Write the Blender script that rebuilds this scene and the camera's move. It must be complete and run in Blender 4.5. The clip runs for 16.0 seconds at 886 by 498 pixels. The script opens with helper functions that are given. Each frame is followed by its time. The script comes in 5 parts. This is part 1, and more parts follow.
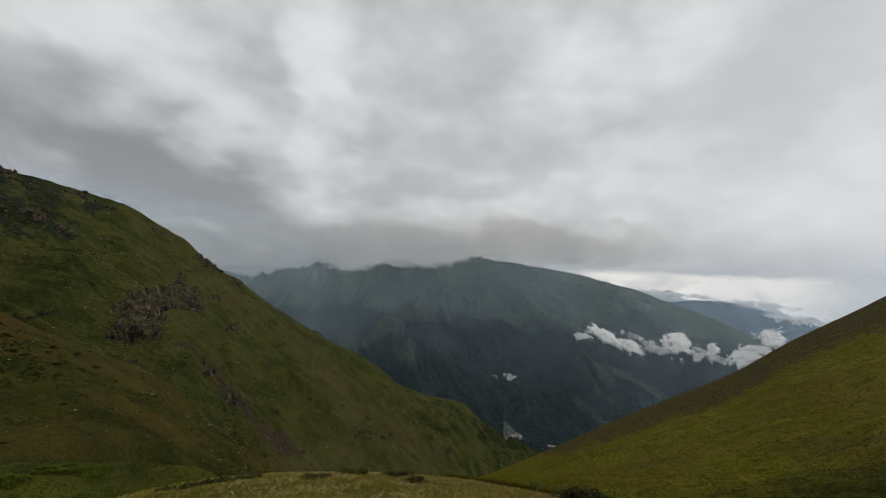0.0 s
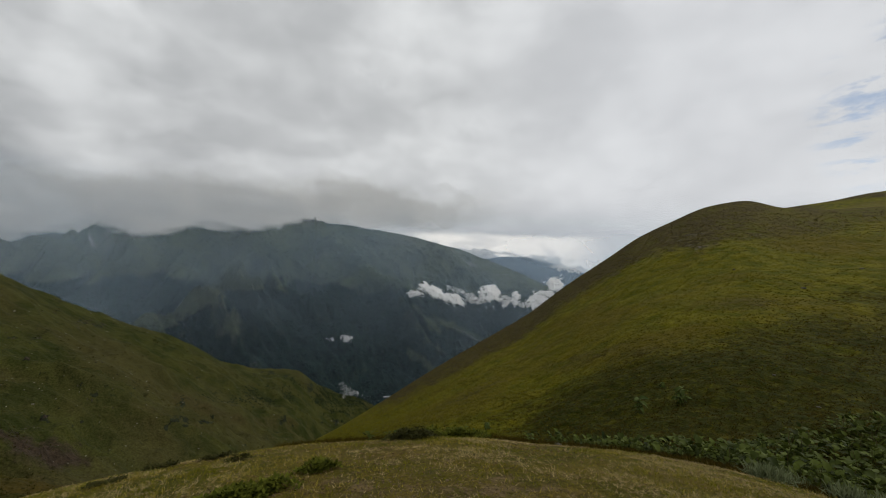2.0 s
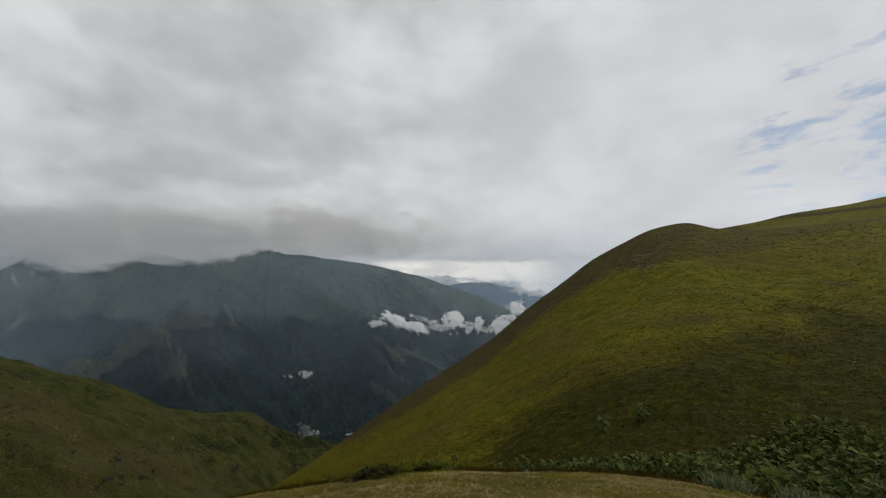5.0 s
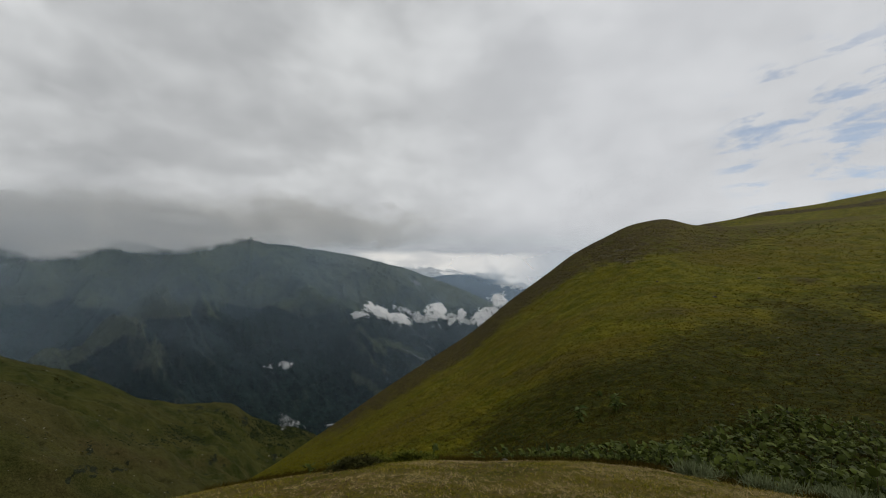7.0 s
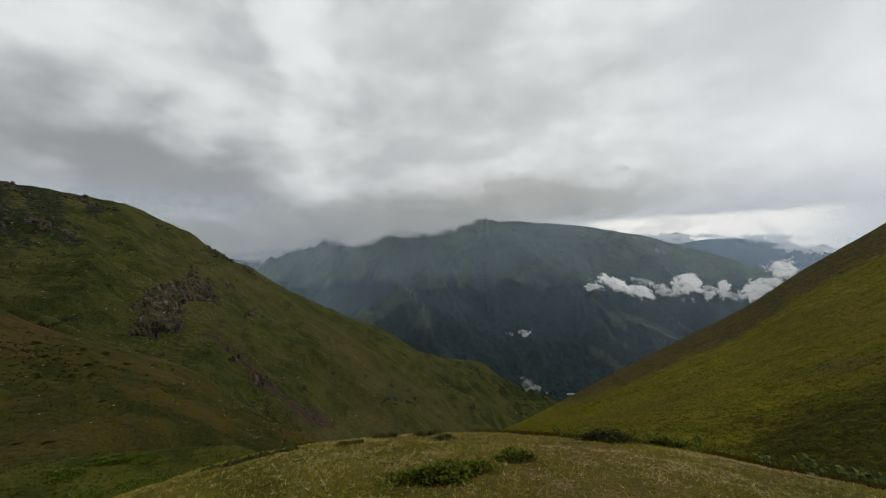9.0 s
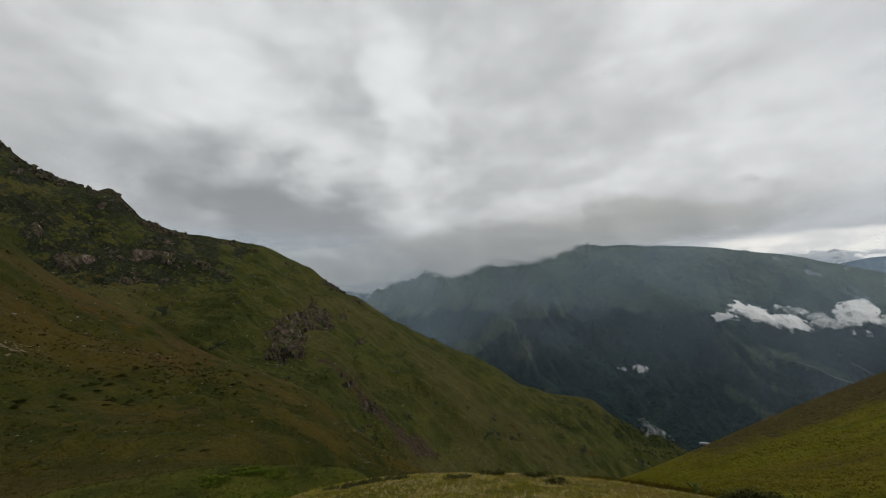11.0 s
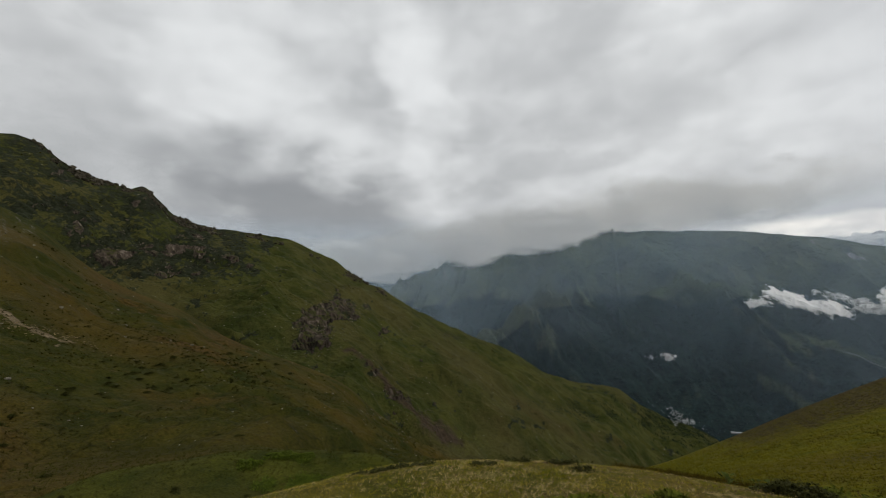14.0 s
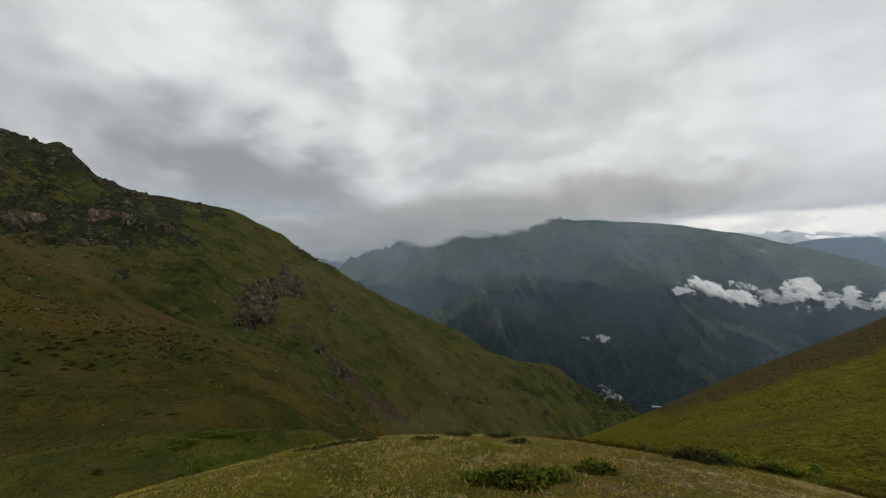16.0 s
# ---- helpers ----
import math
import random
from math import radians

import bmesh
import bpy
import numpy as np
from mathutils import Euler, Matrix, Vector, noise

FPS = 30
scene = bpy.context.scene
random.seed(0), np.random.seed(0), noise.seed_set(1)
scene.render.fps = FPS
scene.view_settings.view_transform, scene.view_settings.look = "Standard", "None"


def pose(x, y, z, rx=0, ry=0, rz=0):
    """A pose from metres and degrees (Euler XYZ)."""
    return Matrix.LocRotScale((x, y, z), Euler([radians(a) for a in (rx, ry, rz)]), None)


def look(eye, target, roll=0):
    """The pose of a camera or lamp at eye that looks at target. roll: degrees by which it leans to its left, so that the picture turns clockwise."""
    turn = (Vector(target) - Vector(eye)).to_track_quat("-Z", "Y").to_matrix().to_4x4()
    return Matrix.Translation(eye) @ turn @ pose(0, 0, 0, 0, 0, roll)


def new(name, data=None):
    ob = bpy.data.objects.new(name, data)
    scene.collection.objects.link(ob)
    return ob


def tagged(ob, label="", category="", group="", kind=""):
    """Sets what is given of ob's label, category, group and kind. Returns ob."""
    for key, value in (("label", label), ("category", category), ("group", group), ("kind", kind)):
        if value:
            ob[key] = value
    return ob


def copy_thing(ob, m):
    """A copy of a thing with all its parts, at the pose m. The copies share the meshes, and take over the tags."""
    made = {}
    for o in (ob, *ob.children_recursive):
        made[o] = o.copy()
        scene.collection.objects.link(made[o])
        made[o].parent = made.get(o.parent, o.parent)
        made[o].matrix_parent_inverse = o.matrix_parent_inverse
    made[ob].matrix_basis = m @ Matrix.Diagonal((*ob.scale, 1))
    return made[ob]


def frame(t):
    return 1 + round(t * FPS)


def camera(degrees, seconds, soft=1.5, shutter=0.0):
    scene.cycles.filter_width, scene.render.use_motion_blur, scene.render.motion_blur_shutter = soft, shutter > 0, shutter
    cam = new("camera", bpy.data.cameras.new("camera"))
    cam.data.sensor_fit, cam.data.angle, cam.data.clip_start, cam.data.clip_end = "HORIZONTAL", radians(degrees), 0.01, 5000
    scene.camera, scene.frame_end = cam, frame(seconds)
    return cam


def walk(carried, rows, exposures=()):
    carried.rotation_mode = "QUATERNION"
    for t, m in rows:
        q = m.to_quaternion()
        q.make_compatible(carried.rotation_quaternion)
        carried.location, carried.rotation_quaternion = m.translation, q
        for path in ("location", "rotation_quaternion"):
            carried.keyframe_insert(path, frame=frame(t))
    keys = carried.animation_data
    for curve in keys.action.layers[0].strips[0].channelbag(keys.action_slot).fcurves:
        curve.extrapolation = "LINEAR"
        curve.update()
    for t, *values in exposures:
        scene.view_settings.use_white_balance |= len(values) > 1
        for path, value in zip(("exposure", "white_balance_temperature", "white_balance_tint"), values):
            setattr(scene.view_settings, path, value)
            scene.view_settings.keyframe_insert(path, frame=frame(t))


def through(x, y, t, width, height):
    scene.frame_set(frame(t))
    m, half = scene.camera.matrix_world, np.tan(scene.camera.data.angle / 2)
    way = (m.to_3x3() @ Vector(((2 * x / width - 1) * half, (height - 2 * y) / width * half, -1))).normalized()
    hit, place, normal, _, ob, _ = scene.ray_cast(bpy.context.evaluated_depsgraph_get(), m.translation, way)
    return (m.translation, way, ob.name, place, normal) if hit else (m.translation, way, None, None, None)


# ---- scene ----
# Camera: held a forearm's length before somebody who turns on the spot on a grassy knoll.
EYE = 1.65
cam = camera(97.68, 16.0, soft=0.9)
PATH = [
    (0, -5.33, 7.96, -5.29), (0.5, -20.58, 6.07, -4.07), (1, -31.27, 6.03, -2.22), (1.5, -33.33, 3.85, -2.03), (2, -29.11, 4.02, -2.33),
    (2.5, -17.46, 4.87, -0.86), (3, -16.23, 3.58, -0.39), (3.5, -19.96, 4.19, -0.72), (4, -25.67, 6.08, 0.11), (4.5, -30.87, 7.77, -0.32),
    (5, -34.57, 8.16, -0.08), (7.5, -37.08, 6.90, -0.67), (8, -35.20, 6.86, -0.91), (8.5, -22.62, 5.54, -0.94), (9, -3.97, 2.92, 0.63),
    (9.5, 1.15, 4.11, 0.78), (12, 17.80, 8.37, 1.93), (12.5, 19.82, 8.14, 1.99), (13, 18.34, 6.69, 1.83), (13.5, 15.40, 5.72, 2.20),
    (14, 13.68, 6.08, 2.03), (14.5, 12.05, 5.86, 1.38), (15, 11.48, 5.34, 0.40), (15.5, 10.48, 4.91, 0.81), (16, 6.57, 3.02, 0.08)]
REACH = 0.2
walk(cam, [(t, pose(-REACH * (math.sin(radians(turn)) + 0.17), REACH * (math.cos(radians(turn)) - 0.98), EYE, 90 + tilt, lean, turn)) for t, turn, tilt, lean in PATH],
     [(0.0, 0.05), (1.0, -0.06), (2.0, 0.06), (3.2, 0.2), (4.0, 0.14), (4.5, -0.05), (5.0, -0.03), (8.0, -0.09), (8.5, -0.04), (9.0, 0.18), (9.5, 0.26), (12.0, 0.06), (13.5, 0.14), (14.5, 0.16), (16.0, 0.22)])

# ---------------------------------------------------------------- light
SUN_AZ, SUN_EL = 98.0, 40.0        # clockwise from +y, degrees


def bearing(az, el=0.0):
    """Unit vector towards a compass bearing (clockwise from +y) and an elevation."""
    a, e = radians(az), radians(el)
    return Vector((math.sin(a) * math.cos(e), math.cos(a) * math.cos(e), math.sin(e)))


class Nodes:
    """Short hand for building node trees."""

    def __init__(self, tree):
        self.tree = tree
        tree.nodes.clear()

    def add(self, kind, **inputs):
        n = self.tree.nodes.new(kind)
        for key, value in inputs.items():
            self.set(n, key.replace("_", " "), value)
        return n

    def set(self, n, key, value):
        slot = n.inputs[int(key) if key.strip().isdigit() else key]
        if hasattr(value, "is_output"):
            self.tree.links.new(value, slot)
        else:
            slot.default_value = value

    def math(self, op, a, b=0.0, clamp=False):
        n = self.tree.nodes.new("ShaderNodeMath")
        n.operation, n.use_clamp = op, clamp
        self.set(n, "0", a)
        self.set(n, "1", b)
        return n.outputs[0]

    def noise(self, vector, scale, detail=5.0, rough=0.55, distortion=0.0, colour=False):
        n = self.add("ShaderNodeTexNoise", Scale=scale, Detail=detail, Roughness=rough, Distortion=distortion, Vector=vector)
        return n.outputs["Color" if colour else 0]

    def span(self, value, a, b, lo=0.0, hi=1.0):
        n = self.add("ShaderNodeMapRange", Value=value)
        n.interpolation_type = "SMOOTHSTEP"
        for key, v in (("From Min", a), ("From Max", b), ("To Min", lo), ("To Max", hi)):
            self.set(n, key, v)
        return n.outputs[0]

    def mix(self, factor, a, b, kind="MIX"):
        n = self.tree.nodes.new("ShaderNodeMix")
        n.data_type, n.blend_type = "RGBA", kind
        for key, v in ((0, factor), (6, a), (7, b)):
            if hasattr(v, "is_output"):
                self.tree.links.new(v, n.inputs[key])
            elif key == 0:
                n.inputs[0].default_value = v
            else:
                n.inputs[key].default_value = (*v[:3], 1.0)
        return n.outputs[2]

    def vmath(self, op, a, b=(0, 0, 0)):
        n = self.tree.nodes.new("ShaderNodeVectorMath")
        n.operation = op
        self.set(n, "0", a)
        self.set(n, "1", b)
        return n.outputs["Value" if op == "DOT_PRODUCT" else 0]


# the cloud deck's masses: bearing, elevation, half width, half height, slant, lighter (+) or darker (-)
MASSES = [
    (-16, 29, 4.5, 13, 8, 0.11), (-30, 23, 8, 4, 20, 0.09), (-46, 28, 9, 4, 10, 0.11), (-7, 11.5, 9, 3, 8, 0.09), (10.5, 14, 7, 2.4, 8, 0.07),
    (19, 27, 9, 4, 12, 0.06), (29, 21, 12, 3, 14, 0.06), (57, 21, 14, 5, 18, 0.06), (-40, 17, 10, 5, 8, -0.12), (-32, 12, 9, 3, 6, -0.09),
    (-24, 27, 4, 6, -10, -0.07), (3, 17, 9, 2.2, 6, -0.07), (0, 31, 8, 4, 10, -0.05), (25, 8.8, 15, 2.0, 5, -0.13), (-30, 7.5, 11, 4.5, 4, -0.22), (48, 27, 11, 5, 16, -0.06), (-62, 25, 9, 6, 10, -0.04)]


def make_world():
    """Grey broken overcast over a clear sky, thin and torn open in the east."""
    world = bpy.data.worlds.new("sky")
    scene.world = world
    world.use_nodes = True
    k = Nodes(world.node_tree)
    way = k.add("ShaderNodeTexCoord").outputs["Generated"]
    sep = k.add("ShaderNodeSeparateXYZ", Vector=way)
    z = sep.outputs[2]
    # the layer overhead is drawn out sideways, the more so towards the horizon
    turned = k.add("ShaderNodeMapping", Vector=way, Rotation=(0, radians(9), radians(-30)), Scale=(1.0, 1.0, 1.75)).outputs[0]
    big = k.noise(turned, 2.5, 4.0, 0.5, 0.1)
    mid = k.noise(turned, 5.5, 5.0, 0.5, 0.1)
    fine = k.noise(turned, 15.0, 6.0, 0.55, 0.3)
    lumps = k.math("ADD", k.math("MULTIPLY", big, 0.46), k.math("ADD", k.math("MULTIPLY", mid, 0.40), k.math("MULTIPLY", fine, 0.14)))
    # the large bright and dark masses of the deck, their edges frayed by noise
    fray = k.vmath("SUBTRACT", k.noise(turned, 3.6, 4.0, 0.5, 0.1, True), (0.5, 0.5, 0.5))
    frayed = k.vmath("ADD", way, k.vmath("MULTIPLY", fray, (0.30, 0.30, 0.22)))
    for az, el, wide, high, slant, much in MASSES:
        out, side = bearing(az, el), bearing(az + 90)
        up = side.cross(out)
        c, q = math.cos(radians(slant)), math.sin(radians(slant))
        u = k.vmath("DOT_PRODUCT", frayed, tuple((side * c + up * q) / math.sin(radians(wide))))
        v = k.vmath("DOT_PRODUCT", frayed, tuple((up * c - side * q) / math.sin(radians(high))))
        e = k.math("ADD", k.math("MULTIPLY", u, u), k.math("MULTIPLY", v, v))
        near = k.math("MULTIPLY", k.span(e, 1.9, 0.0), k.math("GREATER_THAN", k.vmath("DOT_PRODUCT", way, tuple(out)), 0.5))
        lumps = k.math("ADD", lumps, k.math("MULTIPLY", near, much))
    cloud = k.mix(k.span(lumps, 0.31, 0.70), (0.45, 0.462, 0.472), (0.725, 0.74, 0.747))
    east = k.vmath("DOT_PRODUCT", way, tuple(bearing(83, 17.5)))
    # rain-heavy and darker low over the western slopes, lighter and cooler in the east
    west = k.vmath("DOT_PRODUCT", way, tuple(bearing(-35, 8)))
    heavy = k.math("MULTIPLY", k.math("ADD", k.span(west, 0.78, 0.97, 0.0, 0.4), k.span(west, 0.935, 0.988, 0.0, 0.45)), k.span(k.math("ADD", z, k.math("MULTIPLY", k.math("SUBTRACT", mid, 0.5), 0.5)), 0.66, 0.12, 0.25, 1.0))
    cloud = k.mix(k.math("MULTIPLY", heavy, k.span(lumps, 0.66, 0.36, 0.35, 0.9)), cloud, (0.175, 0.185, 0.197))
    # the underside of the deck greys towards the horizon
    cloud = k.mix(k.math("MULTIPLY", k.span(k.math("ADD", z, k.math("MULTIPLY", k.math("SUBTRACT", mid, 0.5), 0.25)), 0.27, 0.08), k.span(east, 0.96, 0.80, 0.0, 0.45)), cloud, (0.37, 0.385, 0.40))
    # far off a lit bank of cloud shines under the grey deck
    lit = k.vmath("DOT_PRODUCT", way, tuple(bearing(37, 3.5)))
    lit = k.math("MULTIPLY", k.span(lit, 0.962, 0.990), k.span(k.math("ADD", z, k.math("MULTIPLY", k.math("SUBTRACT", fine, 0.5), 0.03)), 0.117, 0.103))
    cloud = k.mix(k.math("MULTIPLY", lit, 0.95), cloud, k.mix(k.span(fine, 0.35, 0.6), (0.72, 0.70, 0.68), (1.0, 0.96, 0.89)))
    cloud = k.mix(k.math("MULTIPLY", k.span(east, 0.55, 1.0), 0.45), cloud, (0.72, 0.735, 0.775))
    # open gaps with blue sky behind
    sky = k.add("ShaderNodeTexSky")
    sky.sky_type, sky.sun_disc = "NISHITA", False
    sky.sun_elevation, sky.sun_rotation = radians(SUN_EL), radians(SUN_AZ)
    sky.altitude = 2700.0
    blue = k.mix(1.0, sky.outputs[0], (0.095, 0.095, 0.088), "MULTIPLY")
    torn = k.noise(k.add("ShaderNodeMapping", Vector=way, Rotation=(radians(8), 0, 0), Scale=(1.0, 1.0, 3.6)).outputs[0], 8.5, 7.0, 0.6, 0.2)
    gap = k.math("MULTIPLY", k.span(torn, 0.48, 0.62, 0.0, 0.62), k.span(east, 0.982, 0.994))
    cloud = k.mix(gap, cloud, blue)
    back = k.add("ShaderNodeBackground", Color=cloud, Strength=1.0)
    out = k.add("ShaderNodeOutputWorld")
    k.tree.links.new(back.outputs[0], out.inputs[0])


make_world()
sun = new("sun", bpy.data.lights.new("sun", "SUN"))
sun.data.energy, sun.data.angle, sun.data.color = 1.2, radians(22), (1.0, 0.95, 0.86)
sun.matrix_world = look(bearing(SUN_AZ, SUN_EL) * 400, (0, 0, 0))


# ---------------------------------------------------------------- materials
def material(name):
    m = bpy.data.materials.new(name)
    m.use_nodes = True
    return m, Nodes(m.node_tree)


def finish(k, colour, rough=0.9, height=None, strength=0.3, distance=0.05, subsurface=False):
    bsdf = k.add("ShaderNodeBsdfPrincipled", Roughness=rough)
    k.set(bsdf, "Base Color", colour if hasattr(colour, "is_output") else (*colour, 1.0))
    k.set(bsdf, "Specular IOR Level", 0.06)
    if height is not None:
        bump = k.add("ShaderNodeBump", Strength=strength, Distance=distance, Height=height)
        k.set(bsdf, "Normal", bump.outputs[0])
    out = k.add("ShaderNodeOutputMaterial")
    k.tree.links.new(bsdf.outputs[0], out.inputs[0])
    return bsdf


def cover(k):
    """The red, green and blue shares of the ground cover, stored on the terrain's points."""
    a = k.add("ShaderNodeAttribute")
    a.attribute_name = "cover"
    return k.add("ShaderNodeSeparateColor", Color=a.outputs["Color"]).outputs


def land_material(name, size, greens, dry, dark, rock, bare, bump, brown=None):
    """Alpine turf. cover red: bedrock, green: dry grass and heath, blue: bare earth and scree. size: metres of the small pattern."""
    m, k = material(name)
    at = k.add("ShaderNodeTexCoord").outputs["Object"]
    r, g, b = cover(k)[:3]
    small = k.noise(at, 1.0 / size, 8.0, 0.62)
    mid = k.noise(at, 0.21 / size, 6.0, 0.55)
    large = k.noise(at, 0.035 / size, 4.0, 0.5)
    turf = k.mix(k.span(mid, 0.33, 0.67), greens[0], greens[1])
    turf = k.mix(k.math("MULTIPLY", k.span(large, 0.42, 0.66), 0.6), turf, dry)
    turf = k.mix(k.math("MULTIPLY", k.span(small, 0.56, 0.74), 0.75), turf, dark)
    turf = k.mix(k.math("MULTIPLY", k.span(small, 0.44, 0.30), 0.35), turf, dry)
    brown = brown or (tuple(c * 0.42 for c in dry), (dry[0] * 1.02, dry[1] * 0.97, dry[2]))
    heath = k.mix(k.span(small, 0.38, 0.62), *brown)
    turf = k.mix(k.span(k.math("ADD", g, k.math("MULTIPLY", k.math("SUBTRACT", mid, 0.5), 0.9)), 0.25, 0.85), turf, heath)
    stone = k.mix(k.span(small, 0.3, 0.7), tuple(c * 0.35 for c in rock), rock)
    turf = k.mix(k.span(k.math("ADD", r, k.math("MULTIPLY", k.math("SUBTRACT", small, 0.5), 1.5)), 0.42, 0.62), turf, stone)
    earth = k.mix(k.span(small, 0.35, 0.65), tuple(c * 0.6 for c in bare), bare)
    turf = k.mix(k.span(k.math("ADD", b, k.math("MULTIPLY", k.math("SUBTRACT", small, 0.5), 0.8)), 0.30, 0.74), turf, earth)
    grain = k.noise(at, 4.5 / size, 5.0, 0.7, 0.3)
    turf = k.mix(1.0, turf, k.mix(k.span(grain, 0.33, 0.67), (0.66, 0.66, 0.66), (1.30, 1.30, 1.30)), "MULTIPLY")
    relief = k.math("ADD", small, k.math("MULTIPLY", mid, 1.5))
    finish(k, turf, 0.95, relief, 0.9, bump)
    return m


ground_m = land_material("alpine_turf", 0.16, ((0.040, 0.042, 0.004), (0.076, 0.067, 0.007)), (0.120, 0.085, 0.018), (0.013, 0.016, 0.004),
                         (0.16, 0.145, 0.12), (0.125, 0.088, 0.040), 0.04)
hill_m = land_material("hill_turf", 0.4, ((0.070, 0.074, 0.0034), (0.126, 0.114, 0.005)), (0.092, 0.067, 0.009), (0.030, 0.033, 0.003),
                       (0.17, 0.155, 0.13), (0.027, 0.031, 0.003), 0.25, ((0.023, 0.020, 0.005), (0.086, 0.066, 0.020)))
slope_m = land_material("slope_turf", 7.0, ((0.023, 0.029, 0.0062), (0.048, 0.050, 0.0115)), (0.062, 0.052, 0.019), (0.012, 0.015, 0.0055),
                        (0.023, 0.027, 0.014), (0.050, 0.036, 0.023), 4.0)
spur_m = land_material("spur_turf", 2.6, ((0.018, 0.022, 0.0033), (0.035, 0.034, 0.005)), (0.068, 0.044, 0.010), (0.0075, 0.0095, 0.0027),
                       (0.11, 0.10, 0.085), (0.17, 0.13, 0.08), 1.2)
meadow_turf_m = land_material("meadow_turf", 0.8, ((0.020, 0.027, 0.0035), (0.050, 0.053, 0.006)), (0.052, 0.044, 0.011), (0.010, 0.014, 0.003),
                              (0.16, 0.145, 0.12), (0.15, 0.12, 0.085), 0.3)
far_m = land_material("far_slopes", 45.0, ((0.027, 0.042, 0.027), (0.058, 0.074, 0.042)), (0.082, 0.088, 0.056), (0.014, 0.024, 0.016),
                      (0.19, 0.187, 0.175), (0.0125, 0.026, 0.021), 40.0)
# The ridge's base colours carry the blue of the air haze before it.
haze_blue_m = land_material("distant_ridge", 60.0, ((0.07, 0.10, 0.135), (0.085, 0.115, 0.15)), (0.09, 0.12, 0.15), (0.06, 0.085, 0.12),
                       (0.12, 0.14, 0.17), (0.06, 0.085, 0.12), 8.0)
snow_m = land_material("snow_peaks", 70.0, ((0.75, 0.76, 0.78), (0.85, 0.85, 0.86)), (0.8, 0.8, 0.82), (0.55, 0.58, 0.62),
                       (0.22, 0.22, 0.25), (0.4, 0.4, 0.43), 25.0)


def vapour_material(name, thin, even=False, white=(0.97, 0.97, 0.975), ragged=1.1, detail=7.0, rim=0.12, speckled=True):
    """Water droplets: white, lit from both sides, its thickness stored on the points and torn by noise."""
    m, k = material(name)
    at = k.add("ShaderNodeTexCoord").outputs["Object"]
    a = k.add("ShaderNodeAttribute")
    a.attribute_name = "thick"
    torn = k.noise(at, thin, detail, 0.6, 0.4)
    alpha = k.span(k.math("ADD", a.outputs["Fac"], k.math("MULTIPLY", k.math("SUBTRACT", torn, 0.5), ragged)), 0.12, 0.95)
    alpha = k.math("MULTIPLY", alpha, k.span(a.outputs["Fac"], 0.0, rim))
    if even:
        alpha = k.math("MULTIPLY", a.outputs["Fac"], k.span(torn, 0.2, 0.8, 0.7, 1.3))
    # each droplet either stops the light or lets it pass
    speck = k.add("ShaderNodeTexWhiteNoise", Vector=k.vmath("MULTIPLY", at, (37.0, 41.0, 43.0))).outputs[0]
    if speckled:
        alpha = k.math("LESS_THAN", speck, alpha)
    d = k.add("ShaderNodeBsdfDiffuse", Color=(*white, 1.0))
    t = k.add("ShaderNodeBsdfTranslucent", Color=(*white, 1.0))
    both = k.add("ShaderNodeMixShader", Fac=0.4)
    k.tree.links.new(d.outputs[0], both.inputs[1])
    k.tree.links.new(t.outputs[0], both.inputs[2])
    clear = k.add("ShaderNodeBsdfTransparent")
    mixed = k.add("ShaderNodeMixShader", Fac=alpha)
    k.tree.links.new(clear.outputs[0], mixed.inputs[1])
    k.tree.links.new(both.outputs[0], mixed.inputs[2])
    out = k.add("ShaderNodeOutputMaterial")
    k.tree.links.new(mixed.outputs[0], out.inputs[0])
    return m


bank_m = vapour_material("cloud_bank", 0.0022, False, white=(0.975, 0.975, 0.972), ragged=0.35, detail=4.0)
puff_m = vapour_material("valley_cloud", 0.045, False, white=(0.985, 0.985, 0.985), ragged=1.0, detail=6.0, rim=0.3)
# Blue tint that imitates distance haze on the sheets before the far slopes.
haze_tint_m = vapour_material("mist", 0.0012, True, (0.63, 0.81, 1.0), speckled=False)


# ---------------------------------------------------------------- terrain
def rough2(x, y, scale, octaves=5, gain=0.5, seed=0, ridged=False):
    """Fractal value noise over the plan, -1 to 1."""
    total, amp, norm = np.zeros_like(x), 1.0, 0.0
    for o in range(octaves):
        u, v = x / scale * 2 ** o + 17.3 * o + seed, y / scale * 2 ** o - 9.1 * o + seed * 1.7
        i, j = np.floor(u).astype(np.int64), np.floor(v).astype(np.int64)
        fu, fv = u - i, v - j
        fu, fv = fu * fu * fu * (fu * (fu * 6 - 15) + 10), fv * fv * fv * (fv * (fv * 6 - 15) + 10)

        def lattice(a, b):
            h = (a * 374761393 + b * 668265263 + seed * 1442695 + o * 97531) & 0x7FFFFFFF
            h = ((h ^ (h >> 13)) * 1274126177) & 0x7FFFFFFF
            return ((h ^ (h >> 16)) & 0xFFFF) / 32767.5 - 1.0

        n = (lattice(i, j) * (1 - fu) + lattice(i + 1, j) * fu) * (1 - fv) + (lattice(i, j + 1) * (1 - fu) + lattice(i + 1, j + 1) * fu) * fv
        if ridged:
            n = 1.0 - 2.0 * np.abs(n)
        total += amp * n
        norm += amp
        amp *= gain
    return total / norm


def smooth(a, b, x):
    t = np.clip((np.asarray(x, float) - a) / (b - a), 0, 1)
    return t * t * (3 - 2 * t)


